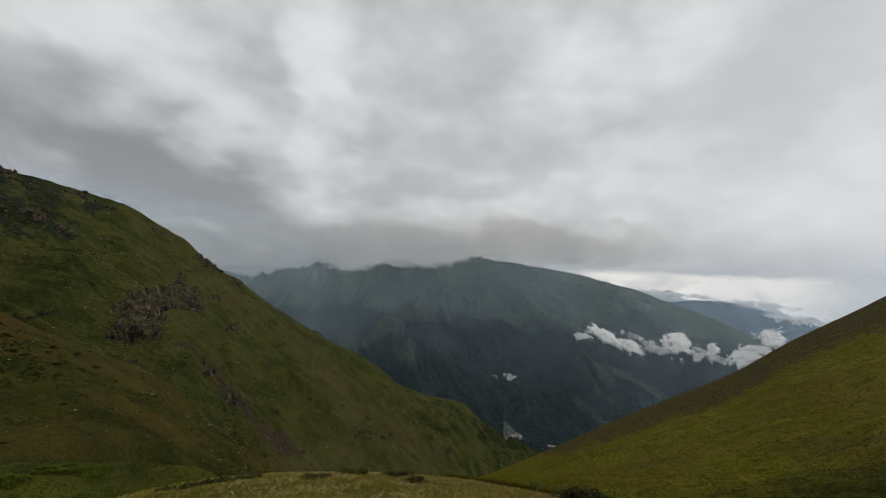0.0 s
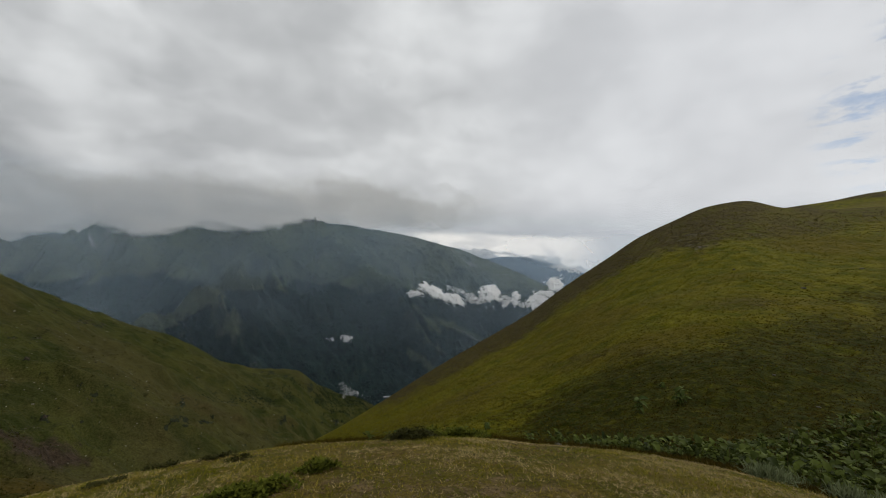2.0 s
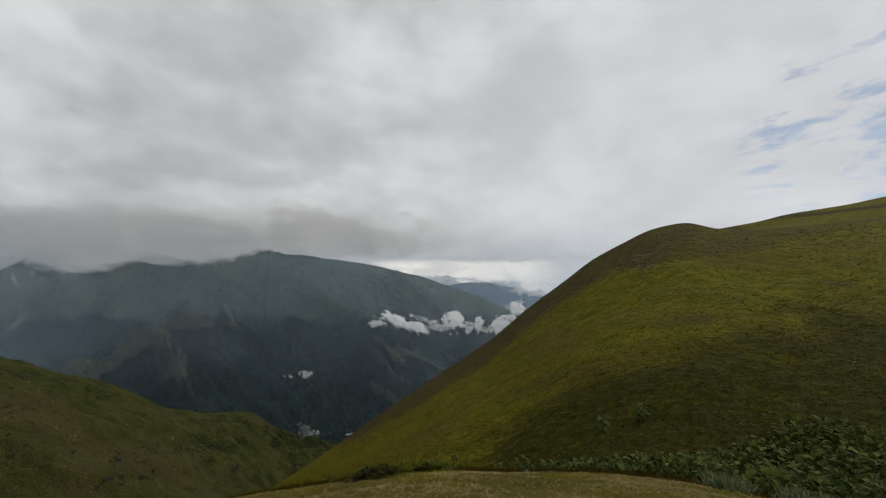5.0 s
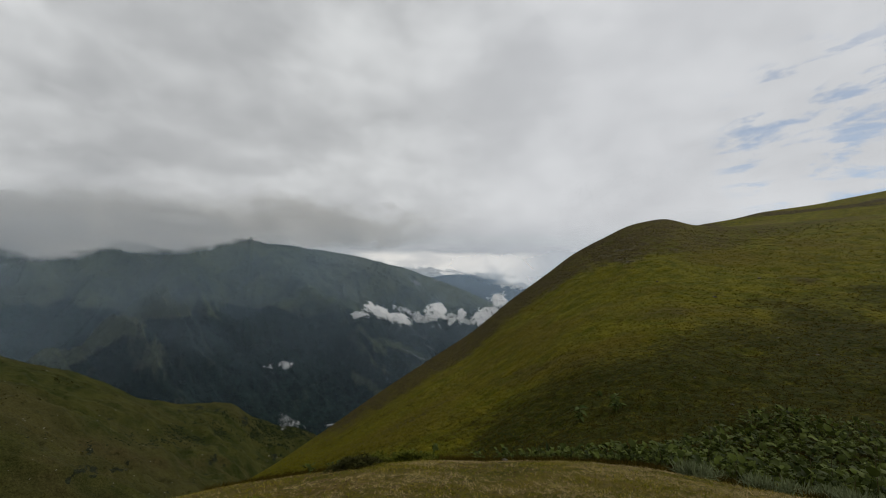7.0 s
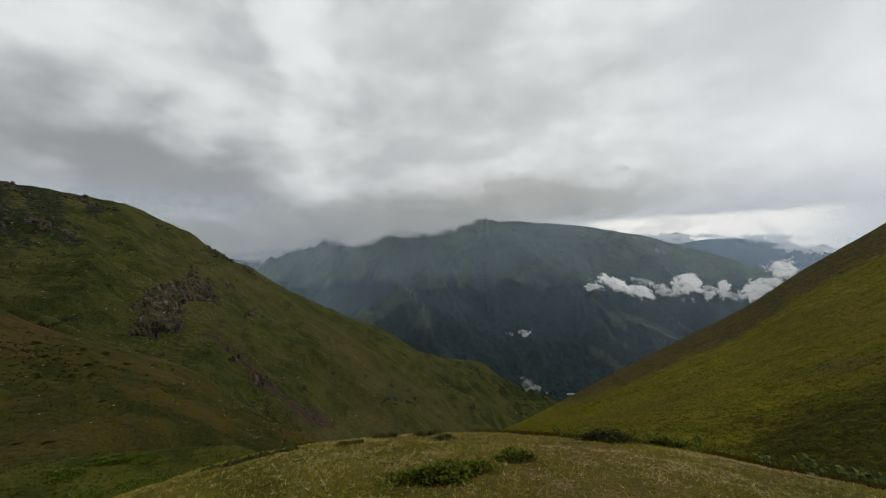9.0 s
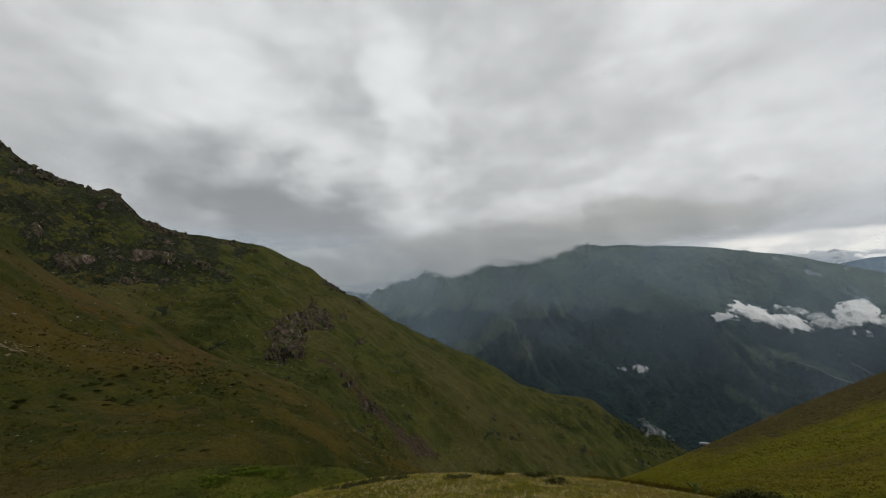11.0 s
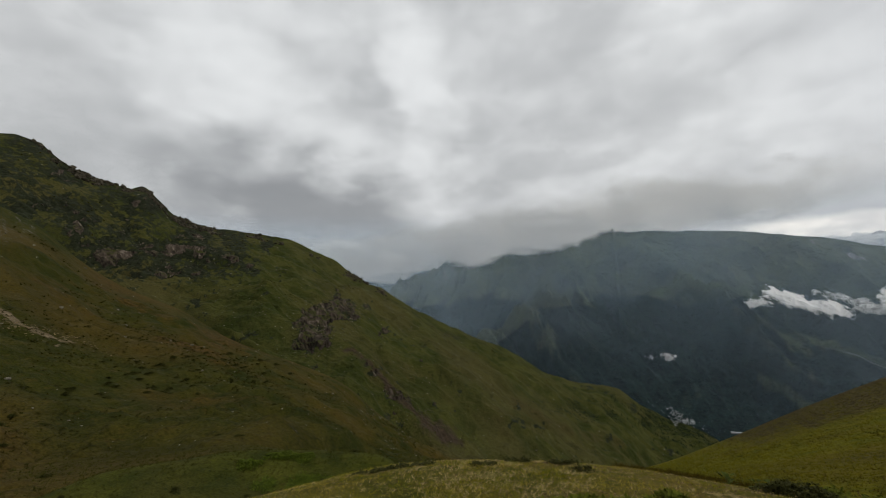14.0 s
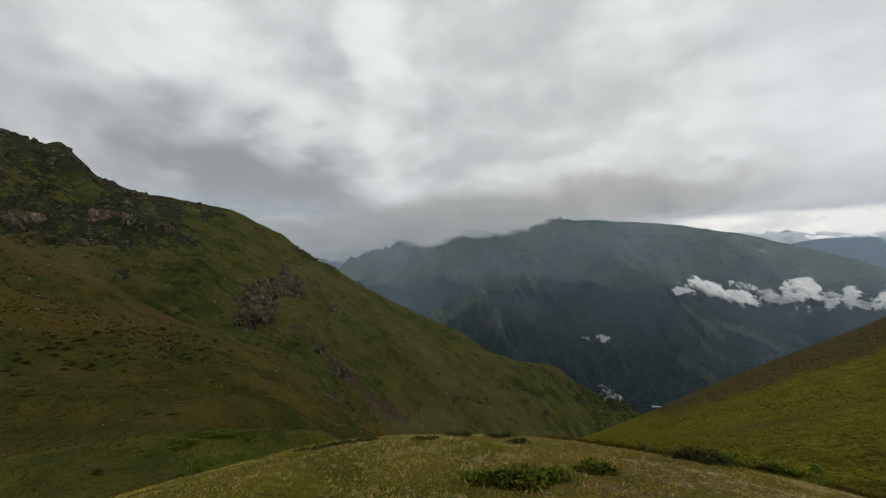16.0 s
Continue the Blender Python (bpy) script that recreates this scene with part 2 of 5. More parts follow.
def curve(knots, x):
    """A smooth curve through a few (x, value) knots that does not overshoot."""
    kx, ky = np.array([p[0] for p in knots], float), np.array([p[1] for p in knots], float)
    h, s = np.diff(kx), np.diff(ky) / np.diff(kx)
    m = np.zeros_like(ky)
    m[0], m[-1] = s[0], s[-1]
    for i in range(1, len(kx) - 1):
        if s[i - 1] * s[i] > 0:
            m[i] = 2 * s[i - 1] * s[i] / (s[i - 1] + s[i])
    x = np.clip(x, kx[0], kx[-1])
    i = np.clip(np.searchsorted(kx, x) - 1, 0, len(h) - 1)
    t = (x - kx[i]) / h[i]
    return ((2 * t ** 3 - 3 * t ** 2 + 1) * ky[i] + (t ** 3 - 2 * t ** 2 + t) * h[i] * m[i]
            + (3 * t ** 2 - 2 * t ** 3) * ky[i + 1] + (t ** 3 - t ** 2) * h[i] * m[i + 1])


def grid_mesh(name, X, Y, Z, mat, closed=False, cov=None, thick=None):
    """A sheet from three arrays of places."""
    rows, cols = X.shape
    me = bpy.data.meshes.new(name)
    idx = np.arange(rows * cols).reshape(rows, cols)
    if closed:
        idx = np.hstack([idx, idx[:, :1]])
    quads = np.stack([idx[:-1, :-1], idx[:-1, 1:], idx[1:, 1:], idx[1:, :-1]], -1).reshape(-1, 4)
    me.vertices.add(rows * cols)
    me.vertices.foreach_set("co", np.stack([X, Y, Z], -1).astype(np.float32).ravel())
    me.loops.add(quads.size)
    me.loops.foreach_set("vertex_index", quads.astype(np.int32).ravel())
    me.polygons.add(len(quads))
    me.polygons.foreach_set("loop_start", np.arange(0, quads.size, 4, dtype=np.int32))
    me.polygons.foreach_set("use_smooth", np.ones(len(quads), dtype=bool))
    me.update(calc_edges=True)
    if cov is not None:
        c = me.color_attributes.new("cover", "FLOAT_COLOR", "POINT")
        c.data.foreach_set("color", np.stack([*[np.broadcast_to(q, X.shape) for q in cov], np.ones(X.shape)], -1).astype(np.float32).ravel())
    if thick is not None:
        c = me.attributes.new("thick", "FLOAT", "POINT")
        c.data.foreach_set("value", thick.astype(np.float32).ravel())
    me.materials.append(mat)
    return new(name, me)


def polar(az, r):
    a = np.radians(az)
    return r * np.sin(a), r * np.cos(a)


# --- the ground: knoll, hollow, meadow and valley in one sheet to the horizon
RINGS = [0, 7.85, 12, 25, 60, 120, 300, 900, 2000, 4900]
FLOOR = [  # bearing, then the height at each ring
    (-180, 0, -1.2, -1.4, 0, 4, 10, 40, 120, 200, 300),
    (-75, 0, -1.78, -3.9, -9.8, -16, -22, -40, -100, -300, -650),
    (-45, 0, -1.79, -3.95, -10.6, -19.5, -31, -60, -200, -500, -700),
    (-15, 0, -1.63, -3.7, -11.5, -28, -55, -120, -350, -640, -720),
    (15, 0, -1.60, -3.5, -11.5, -32, -72, -190, -480, -720, -740),
    (40, 0, -1.47, -3.45, -8.0, -20, -60, -190, -480, -720, -740),
    (70, 0, -1.22, -2.45, -6.0, -15, -30, -100, -300, -600, -700),
    (95, 0, -0.96, -2.1, -5.0, -8, -8, 0, 0, -200, -400),
    (180, 0, -1.2, -1.4, 0, 4, 10, 40, 120, 200, 300)]


def ground_height(az, r):
    az, r = np.broadcast_arrays(np.asarray(az, float), np.asarray(r, float))
    at = [p[0] for p in FLOOR]
    z = np.zeros(r.shape)
    # knots in the plan's own scale: the square root of the distance
    s = np.sqrt(r)
    for n, row in enumerate(FLOOR):
        w = np.zeros(r.shape)
        if n > 0:
            w = np.where((az >= at[n - 1]) & (az < at[n]), smooth(at[n - 1], at[n], az), w)
        if n < len(FLOOR) - 1:
            w = np.where((az >= at[n]) & (az < at[n + 1]), 1 - smooth(at[n], at[n + 1], az), w)
        if n == len(FLOOR) - 1:
            w = np.where(az >= at[n], 1.0, w)
        knots = [(math.sqrt(q), h) for q, h in zip(RINGS, row[1:])]
        dome = -abs(row[2]) * (r / 7.85) ** 2
        far = curve(knots, s)
        over = smooth(8.2, 12.5, r)
        z += w * (dome * (1 - over) + far * over)
    x, y = polar(az, r)
    # a low grassy bank across the hollow, with a dip behind it
    side = smooth(-68, -52, az) * smooth(-12, -24, az)
    top = EYE + 44 * np.tan(np.radians(curve([(-70, -17.5), (-44, -18.3), (-34, -19.8), (-25, -21.2), (-12, -24)], az)))
    here = side * np.exp(-((r - 44) / 7.0) ** 2)
    z = z * (1 - here) + (top - 0.012 * (r - 44) ** 2) * here - 2.0 * side * np.exp(-((r - 58) / 6.0) ** 2)
    z += rough2(x, y, 1.6, 3, 0.5, 3) * 0.035 * smooth(0.5, 3, r)
    z += rough2(x, y, 0.32, 2, 0.5, 6) * 0.018 * smooth(1.0, 2.5, r) * smooth(14, 9, r)
    z += rough2(x, y, 14.0, 4, 0.5, 4) * 0.5 * smooth(9, 40, r)
    z += rough2(x, y, 160.0, 5, 0.5, 5) * 6.0 * smooth(60, 400, r)
    return z


def build_ground():
    az = np.concatenate([np.arange(-180, -76, 2.0), np.arange(-76, 92, 0.28), np.arange(92, 180, 2.0)])
    r = np.concatenate([np.linspace(0.0005, 2.0, 12), np.geomspace(2.06, 14, 130), np.geomspace(14.3, 400, 120), np.geomspace(410, 4900, 40)])
    A, Rr = np.meshgrid(az, r)
    X, Y = polar(A, Rr)
    Z = ground_height(A, Rr)
    gravel = smooth(1.9, 0.5, np.hypot(X - 1.9, (Y - 2.7) * 0.9)) * 0.3 + 0.5 * smooth(0.05, 0.5, rough2(X, Y, 0.4, 4, 0.6, 23)) * smooth(9, 7, Rr) * smooth(-25, 15, A)
    dry = np.clip(0.34 + 0.35 * rough2(X, Y, 2.2, 4, 0.55, 21), 0, 1) * smooth(14, 8, Rr) + 0.08 * smooth(14, 40, Rr)
    ob = grid_mesh("ground", X, Y, Z, ground_m, True, (np.zeros_like(X), dry, gravel))
    ob.data.materials.append(spur_m)
    ob.data.materials.append(meadow_turf_m)
    rr = r[:-1, None]
    outer = np.where(rr > 54, 1, np.where(rr > 11.0, np.where(az[None] < -8, 2, 1), 0)).astype(np.int32).ravel()
    ob.data.polygons.foreach_set("material_index", outer)
    return tagged(ob, "uneven alpine meadow of short yellow-green grass, falling into a valley", "ground", kind="structure")


ground = build_ground()


LAND, GULLY = {}, {}


def slope_sheet(name, az, steps, inner, crest_r, crest_el, mat, bend=1.0, relief=(), cov=None, back=0.35, drop=0.5, crest=0.12, gully=None, carve=None, calm=None):
    """A hillside that climbs from an inner edge (r, z) to a crest (r, elevation seen from the knoll), then falls away behind it."""
    A = np.broadcast_to(az, (steps, len(az)))
    u = np.linspace(0, 1, steps)[:, None]
    r0, z0 = inner(az)
    rc = curve(crest_r, az)
    elc = curve(crest_el, az)
    e0 = np.degrees(np.arctan2(z0 - EYE, r0))
    R_ = r0 * (rc / r0) ** u
    E = e0 + (elc - e0) * u ** bend
    Z = EYE + R_ * np.tan(np.radians(E))
    X, Y = polar(A, R_)
    for scale, amp, seed, ridged in relief:
        fade = np.minimum(smooth(0, 0.12, u), crest + (1 - crest) * smooth(1.0, 0.86, u))
        if calm:
            fade = fade * curve(calm, az)
        Z = Z + rough2(X, Y, scale, 5, 0.5, seed, ridged) * amp * fade
    if gully:
        period, skew, amp, seed = gully
        warp = 0.5 * period * rough2(X, Y, 500.0, 3, 0.5, seed + 5)
        g = rough2((A + skew * E + warp) / period, E * 0.035 + 0 * A, 1.0, 4, 0.55, seed, True)
        Z = Z + amp * g * smooth(0, 0.25, u) * smooth(1.0, 0.62, u)
        GULLY[name] = g
    if carve:
        Z = Z + carve(A, E, X, Y) * smooth(0, 0.1, u) * smooth(1.0, 0.9, u)
    E = np.degrees(np.arctan2(Z - EYE, R_))
    LAND[name] = (az, R_, X, Y, Z, E)
    cover_ = cov(A, E, X, Y, R_, np.broadcast_to(u, A.shape)) if cov else (np.zeros_like(X),) * 3
    # the far side of the crest
    far = np.linspace(0, 1, 14)[1:, None]
    Rb = rc * (1 + back * far)
    Zb = np.minimum(Z[-1] - (rc * back) * drop * far ** 1.6, EYE + Rb * np.tan(np.radians(E[-1] - 2.5 * far)))
    Xb, Yb = polar(np.broadcast_to(az, Rb.shape), Rb)
    tail = [np.vstack([c, np.broadcast_to(c[-1], Rb.shape)]) for c in cover_]
    return grid_mesh(name, np.vstack([X, Xb]), np.vstack([Y, Yb]), np.vstack([Z, Zb]), mat, cov=tail)


def blob(A, E, az, el, wa, we):
    return np.exp(-((A - az) / wa) ** 2 - ((E - el) / we) ** 2)


# --- the rounded grassy hill beside the knoll
HILL_EL = [(4, -27), (10.3, -22.8), (14.8, -20.9), (20.4, -18.0), (27.9, -13.5), (35.9, -8.6), (41.6, -4.9), (46.5, -0.8), (52, 3.3), (55.9, 6.2), (59.6, 8.1),
           (63.7, 9.8), (66.9, 10.2), (70.7, 9.1), (75, 8.6), (90, 8.5), (110, 6)]
HILL_R = [(4, 75), (20, 85), (40, 95), (60, 105), (70, 112), (90, 130), (110, 150)]


LOW = [(5, -26), (20, -23), (34, -18), (45, -12), (58, -7.0), (68, -3.2), (78, 0.4), (92, 3.2)]     # where the darker foot of the hill ends


def hill_base(az):
    r = curve([(4, 16), (20, 15), (40, 13.6), (60, 10.8), (80, 11.5), (110, 14)], az)
    return r, ground_height(az, r) - 0.25


# Left of the top, the dark heath strip also paints the flank's shade.
HEATH = [(9, -22), (14, -20.6), (20, -18.7), (24, -17.1), (30, -14.6), (37, -10.6), (42, -7.3), (48, -2.4), (54, 1.6), (59, 3.9), (65, 4.9), (75, 6.2), (90, 8.4), (110, 7)]     # above this line the turf turns to heath


def heathy(A, E, X, Y):
    along = rough2(A * 0.35, E * 1.6, 1.0, 5, 0.6, 33)
    return smooth(-1.3, 0.9, E - curve(HEATH, A) + curve([(9, 0.5), (46, 0.8), (60, 1.6)], A) * along + 0.5 * rough2(X, Y, 5, 4, 0.55, 34)) * smooth(17, 23, A) * (0.84 + 0.16 * smooth(-0.35, 0.25, rough2(A * 0.5, E * 1.2, 1.1, 4, 0.6, 38))) * curve([(9, 0.9), (52, 0.88), (60, 0.82), (72, 0.62), (90, 0.45)], A)


def hill_cover(A, E, X, Y, R_, u):
    stones = 0.30 * blob(A, E, 62, 5.6, 6, 1.4) + 0.34 * heathy(A, E, X, Y) * smooth(0.1, 0.5, rough2(A * 0.5, E * 2.4, 1.0, 4, 0.6, 35)) * smooth(46, 58, A)
    # Darker colour below the LOW line, with a ragged edge.
    foot_dark = 0.64 * smooth(5.5, -6.0, E - curve(LOW, A) + 6.5 * rough2(X, Y, 9, 5, 0.6, 241))
    rust = 0.6 * smooth(-0.1, 0.45, rough2(X, Y, 6, 4, 0.55, 36)) * np.exp(-((E - curve(LOW, A) - 1) / 3.5) ** 2)
    return stones, np.clip(heathy(A, E, X, Y) + rust + 0.10 * rough2(X, Y, 9, 4, 0.5, 31), 0, 1), foot_dark


hill = slope_sheet("hillside", np.arange(4, 110, 0.22), 330, hill_base, HILL_R, HILL_EL, hill_m, curve([(4, 0.92), (60, 0.92), (76, 0.74), (110, 0.74)], np.arange(4, 110, 0.22)),
                   ((26, 1.1, 7, False), (5, 0.30, 8, False), (1.6, 0.16, 9, True), (0.5, 0.05, 10, True)), hill_cover, 0.5, 0.35, calm=[(4, 0.1), (14, 0.15), (22, 0.3), (36, 0.7), (50, 1), (110, 1)])
tagged(hill, "rounded yellow-green grassy hill with a brown heathery top", "hill", kind="structure")

# --- the higher back of the hill beyond the saddle
ridge_back = slope_sheet("hill_ridge", np.arange(62, 125, 0.3), 90, lambda az: (curve([(62, 120), (125, 150)], az), curve([(62, 2), (125, 8)], az)),
                         [(62, 230), (80, 260), (125, 280)], [(62, 6.5), (66, 8), (70.7, 9.1), (74.2, 9.5), (77.2, 10.0), (81.6, 10.2), (84.3, 10.5), (95, 11.2), (125, 8)],
                         hill_m, 0.8, ((40, 1.6, 12, False), (9, 0.4, 13, False)), lambda A, E, X, Y, R_, u: (np.zeros_like(X), 0.2 + 0.75 * smooth(0.1, 0.45, rough2(A * 0.10 + 0.02 * E, E * 2.6, 1.0, 4, 0.55, 37)), np.zeros_like(X)))
tagged(ridge_back, "higher grassy ridge behind the saddle of the hill", "hill", kind="structure")

# --- the long mountainside across the hollow
MOUNT_EL = [(-100, 15), (-80, 16.6), (-69.7, 16.9), (-66.2, 16.1), (-61.7, 16.4), (-57.7, 14.1), (-53.2, 12.4), (-51.7, 13.0), (-50.2, 11.9), (-48.5, 10.2), (-43, 8.7),
            (-38.6, 8.4), (-34.7, 7.4), (-26.7, 2.4), (-21.1, -0.9), (-16.2, -3.9), (-6.1, -8.4), (3.6, -12.7), (9.3, -13.4), (12, -15.1), (15, -16.7), (19.1, -17.9), (24, -21)]
MOUNT_R = [(-100, 800), (-60, 860), (-40, 880), (-20, 940), (0, 1100), (24, 1350)]


def mount_base(az):
    r = curve([(-100, 400), (-60, 430), (-38, 400), (-24, 330), (0, 420), (24, 800)], az)
    return r, ground_height(az, r) - 8


RAVINE = [(-29, -7.2), (-27, -8.4), (-24.3, -10.7), (-19.2, -15.2), (-15.2, -18.3), (-10.4, -21.6)]


def ravine(A, E, wide=1.0):
    """How deep in the eroded gully a place lies, 0 to 1."""
    w = wide * curve([(-29, 0.5), (-24, 1.0), (-19, 1.5), (-10, 1.8)], A)
    return np.exp(-((E - curve(RAVINE, A) + 1.4 * rough2(A, E, 3.5, 3, 0.5, 46)) / w) ** 2) * smooth(-30, -27.5, A) * smooth(-9, -13, A)


def ribs(A, E):
    """Low grassy ribs that run down the slope beside the skyline."""
    across = E - curve(MOUNT_EL, A)
    return rough2(across * 1.0 + 0.04 * A, A * 0.07, 1.5, 2, 0.45, 47) * smooth(-30, -16, A) * smooth(-0.2, -1.2, across)


def mount_carve(A, E, X, Y):
    return -11 * ravine(A, E, 0.9) + 12 * ribs(A, E)


def rocky(A, E):
    """Where bedrock breaks through: above 0 it is bare."""
    n = rough2(A, E * 1.3, 1.9, 6, 0.64, 48)
    m = 1.45 * blob(A, E, -29.3, -2.2, 3.0, 1.5) + 1.45 * blob(A, E, -32.2, -6.0, 2.1, 2.9) + 0.9 * blob(A, E, -51.4, 11.7, 1.7, 1.5) + 0.72 * blob(A, E, -48.0, 3.0, 3.4, 0.8) + 0.6 * blob(A, E, -54.5, 4.8, 2.8, 0.8)
    m += 0.44 * blob(A, E, -51, 6.2, 6.5, 2.0) + 0.42 * blob(A, E, -45, 5.6, 4, 1.6) + 0.48 * blob(A, E, -58, 9.3, 5, 1.6) + 0.55 * blob(A, E, -64, 13.5, 4, 1.6) + 0.5 * blob(A, E, -33.5, 1.6, 2.4, 0.5)
    m += 0.62 * blob(A, E, -16.6, -7.8, 1.6, 0.8) + 0.55 * blob(A, E, -22.6, -5.6, 1.4, 0.8) + 0.5 * blob(A, E, -38, -5, 2, 1.6) + 0.62 * blob(A, E, -20.5, -14.6, 1.4, 1.0) + 0.6 * blob(A, E, -24.0, -11.3, 1.0, 0.8)
    return m - 0.66 + 1.2 * n


def mount_cover(A, E, X, Y, R_, u):
    # Second term darkens the upper west slope: rock, turf and painted cloud shadow.
    rock = 0.75 * smooth(-0.40, 0.10, rocky(A, E)) + 0.58 * smooth(-3, 4, E) * smooth(-34, -42, A) * (0.9 + 0.5 * rough2(A, E * 1.5, 2.2, 6, 0.65, 41))
    # Dry grass; its lighter east end and ribs also paint in sunlight.
    dry = 0.12 + 0.10 * smooth(-14, 4, A) + 0.35 * blob(A, E, -24, -12, 7, 3.0) + 0.3 * rough2(X, Y, 90, 5, 0.6, 43) + 0.40 * ribs(A, E) + 0.2 * blob(A, E, -2, -17, 7, 2)
    bare = (0.36 + 0.3 * rough2(A, E, 1.2, 5, 0.6, 49)) * ravine(A, E, 1.5) + 0.30 * ravine(A, E, 0.5) + 0.28 * blob(A, E, -31, -9.5, 2.5, 1.0) + 0.25 * blob(A, E, -15.5, -19.0, 4, 1.6)
    return np.clip(rock, 0, 1), np.clip(dry, 0, 1), np.clip(bare, 0, 1)


mountain = slope_sheet("mountainside", np.arange(-82, 24, 0.15), 340, mount_base, MOUNT_R, MOUNT_EL, slope_m, 1.0,
                       ((260, 30, 15, True), (80, 11, 16, True), (24, 3.2, 17, True)), mount_cover, 0.4, 0.5, 0.38, (6.0, 1.8, 24.0, 18), mount_carve)
tagged(mountain, "long green mountainside with dark rock outcrops below a craggy crest", "mountain", kind="structure")

# --- the nearer spur in front of it
SPUR_EL = [(-100, 12.4), (-80, 12.4), (-69.3, 12.1), (-65.2, 10.8), (-60.4, 8.2), (-56.6, 4.4), (-53.1, 1.7), (-47.5, -1.3), (-42, -5.3), (-34.7, -8.8), (-28.5, -12.1), (-23.1, -16.7),
           (-15.5, -22.0), (-10, -26)]
SPUR_R = [(-100, 330), (-60, 400), (-40, 380), (-20, 330), (-10, 300)]


def spur_base(az):
    r = curve([(-100, 55), (-60, 62), (-40, 75), (-20, 110), (-10, 140)], az)
    return r, ground_height(az, r) - 1.5


def spur_cover(A, E, X, Y, R_, u):
    across = (E - curve([(-75, 6.5), (-68, 3.2), (-65.8, 1.2), (-63, 0.0), (-60, -2.5), (-57.5, -3.5), (-53.8, -5.8), (-50, -9)], A))
    across = across + 1.3 * rough2(X, Y, 14, 5, 0.65, 57)
    scree = np.exp(-(across / curve([(-75, 1.5), (-66, 0.8), (-60, 0.4), (-54, 0.2), (-50, 0.2)], A)) ** 2) * smooth(-55, -59, A)
    rock = 0.42 * blob(A, E, -63, 7.5, 4, 2) + 0.35 * blob(A, E, -25, -16, 4, 1.2) + 0.22 * smooth(0.2, 0.7, rough2(X, Y, 60, 5, 0.55, 51))
    dry = 0.24 + 0.34 * blob(A, E, -45, -5.5, 9, 2.6) + 0.3 * blob(A, E, -57, 1.5, 6, 2.5) + 0.6 * rough2(X, Y, 34, 6, 0.6, 53)
    return np.clip(rock, 0, 1), np.clip(dry, 0, 1), np.clip(scree, 0, 1)


spur = slope_sheet("mountain_spur", np.arange(-100, -9.8, 0.2), 240, spur_base, SPUR_R, SPUR_EL, spur_m, 1.05,
                   ((110, 9.0, 25, True), (30, 3.4, 26, True), (8, 1.2, 27, True)), spur_cover, 0.3, 0.45)
tagged(spur, "near spur of brownish turf crossed by a pale scree gully", "mountain", kind="structure")

# --- the dark forested mountain across the valley
FAR_EL = [(-18, -17), (-12, -12.5), (-7, -8), (-3.5, -4.6), (-0.5, -0.2), (2, 4.2), (4, 6.8), (6, 7.7), (8.6, 7.2), (10.0, 7.05), (10.4, 7.5), (10.8, 6.9), (11.4, 6.95), (12.1, 6.6), (13.9, 6.65), (18.3, 6.3), (22.7, 5.8), (25.5, 5.35),
          (27.3, 4.9), (30.9, 4.0), (35.1, 2.7), (40, 1.0), (43.3, -0.4), (46.4, -2.0), (52, -5.5), (60, -8)]
FAR_R = [(-18, 2050), (-8, 2500), (0, 3100), (6, 3450), (25, 3600), (60, 3300)]


def far_base(az):
    r = curve([(-18, 1700), (0, 1700), (30, 1800), (60, 1500)], az)
    return r, -640 + 0 * r


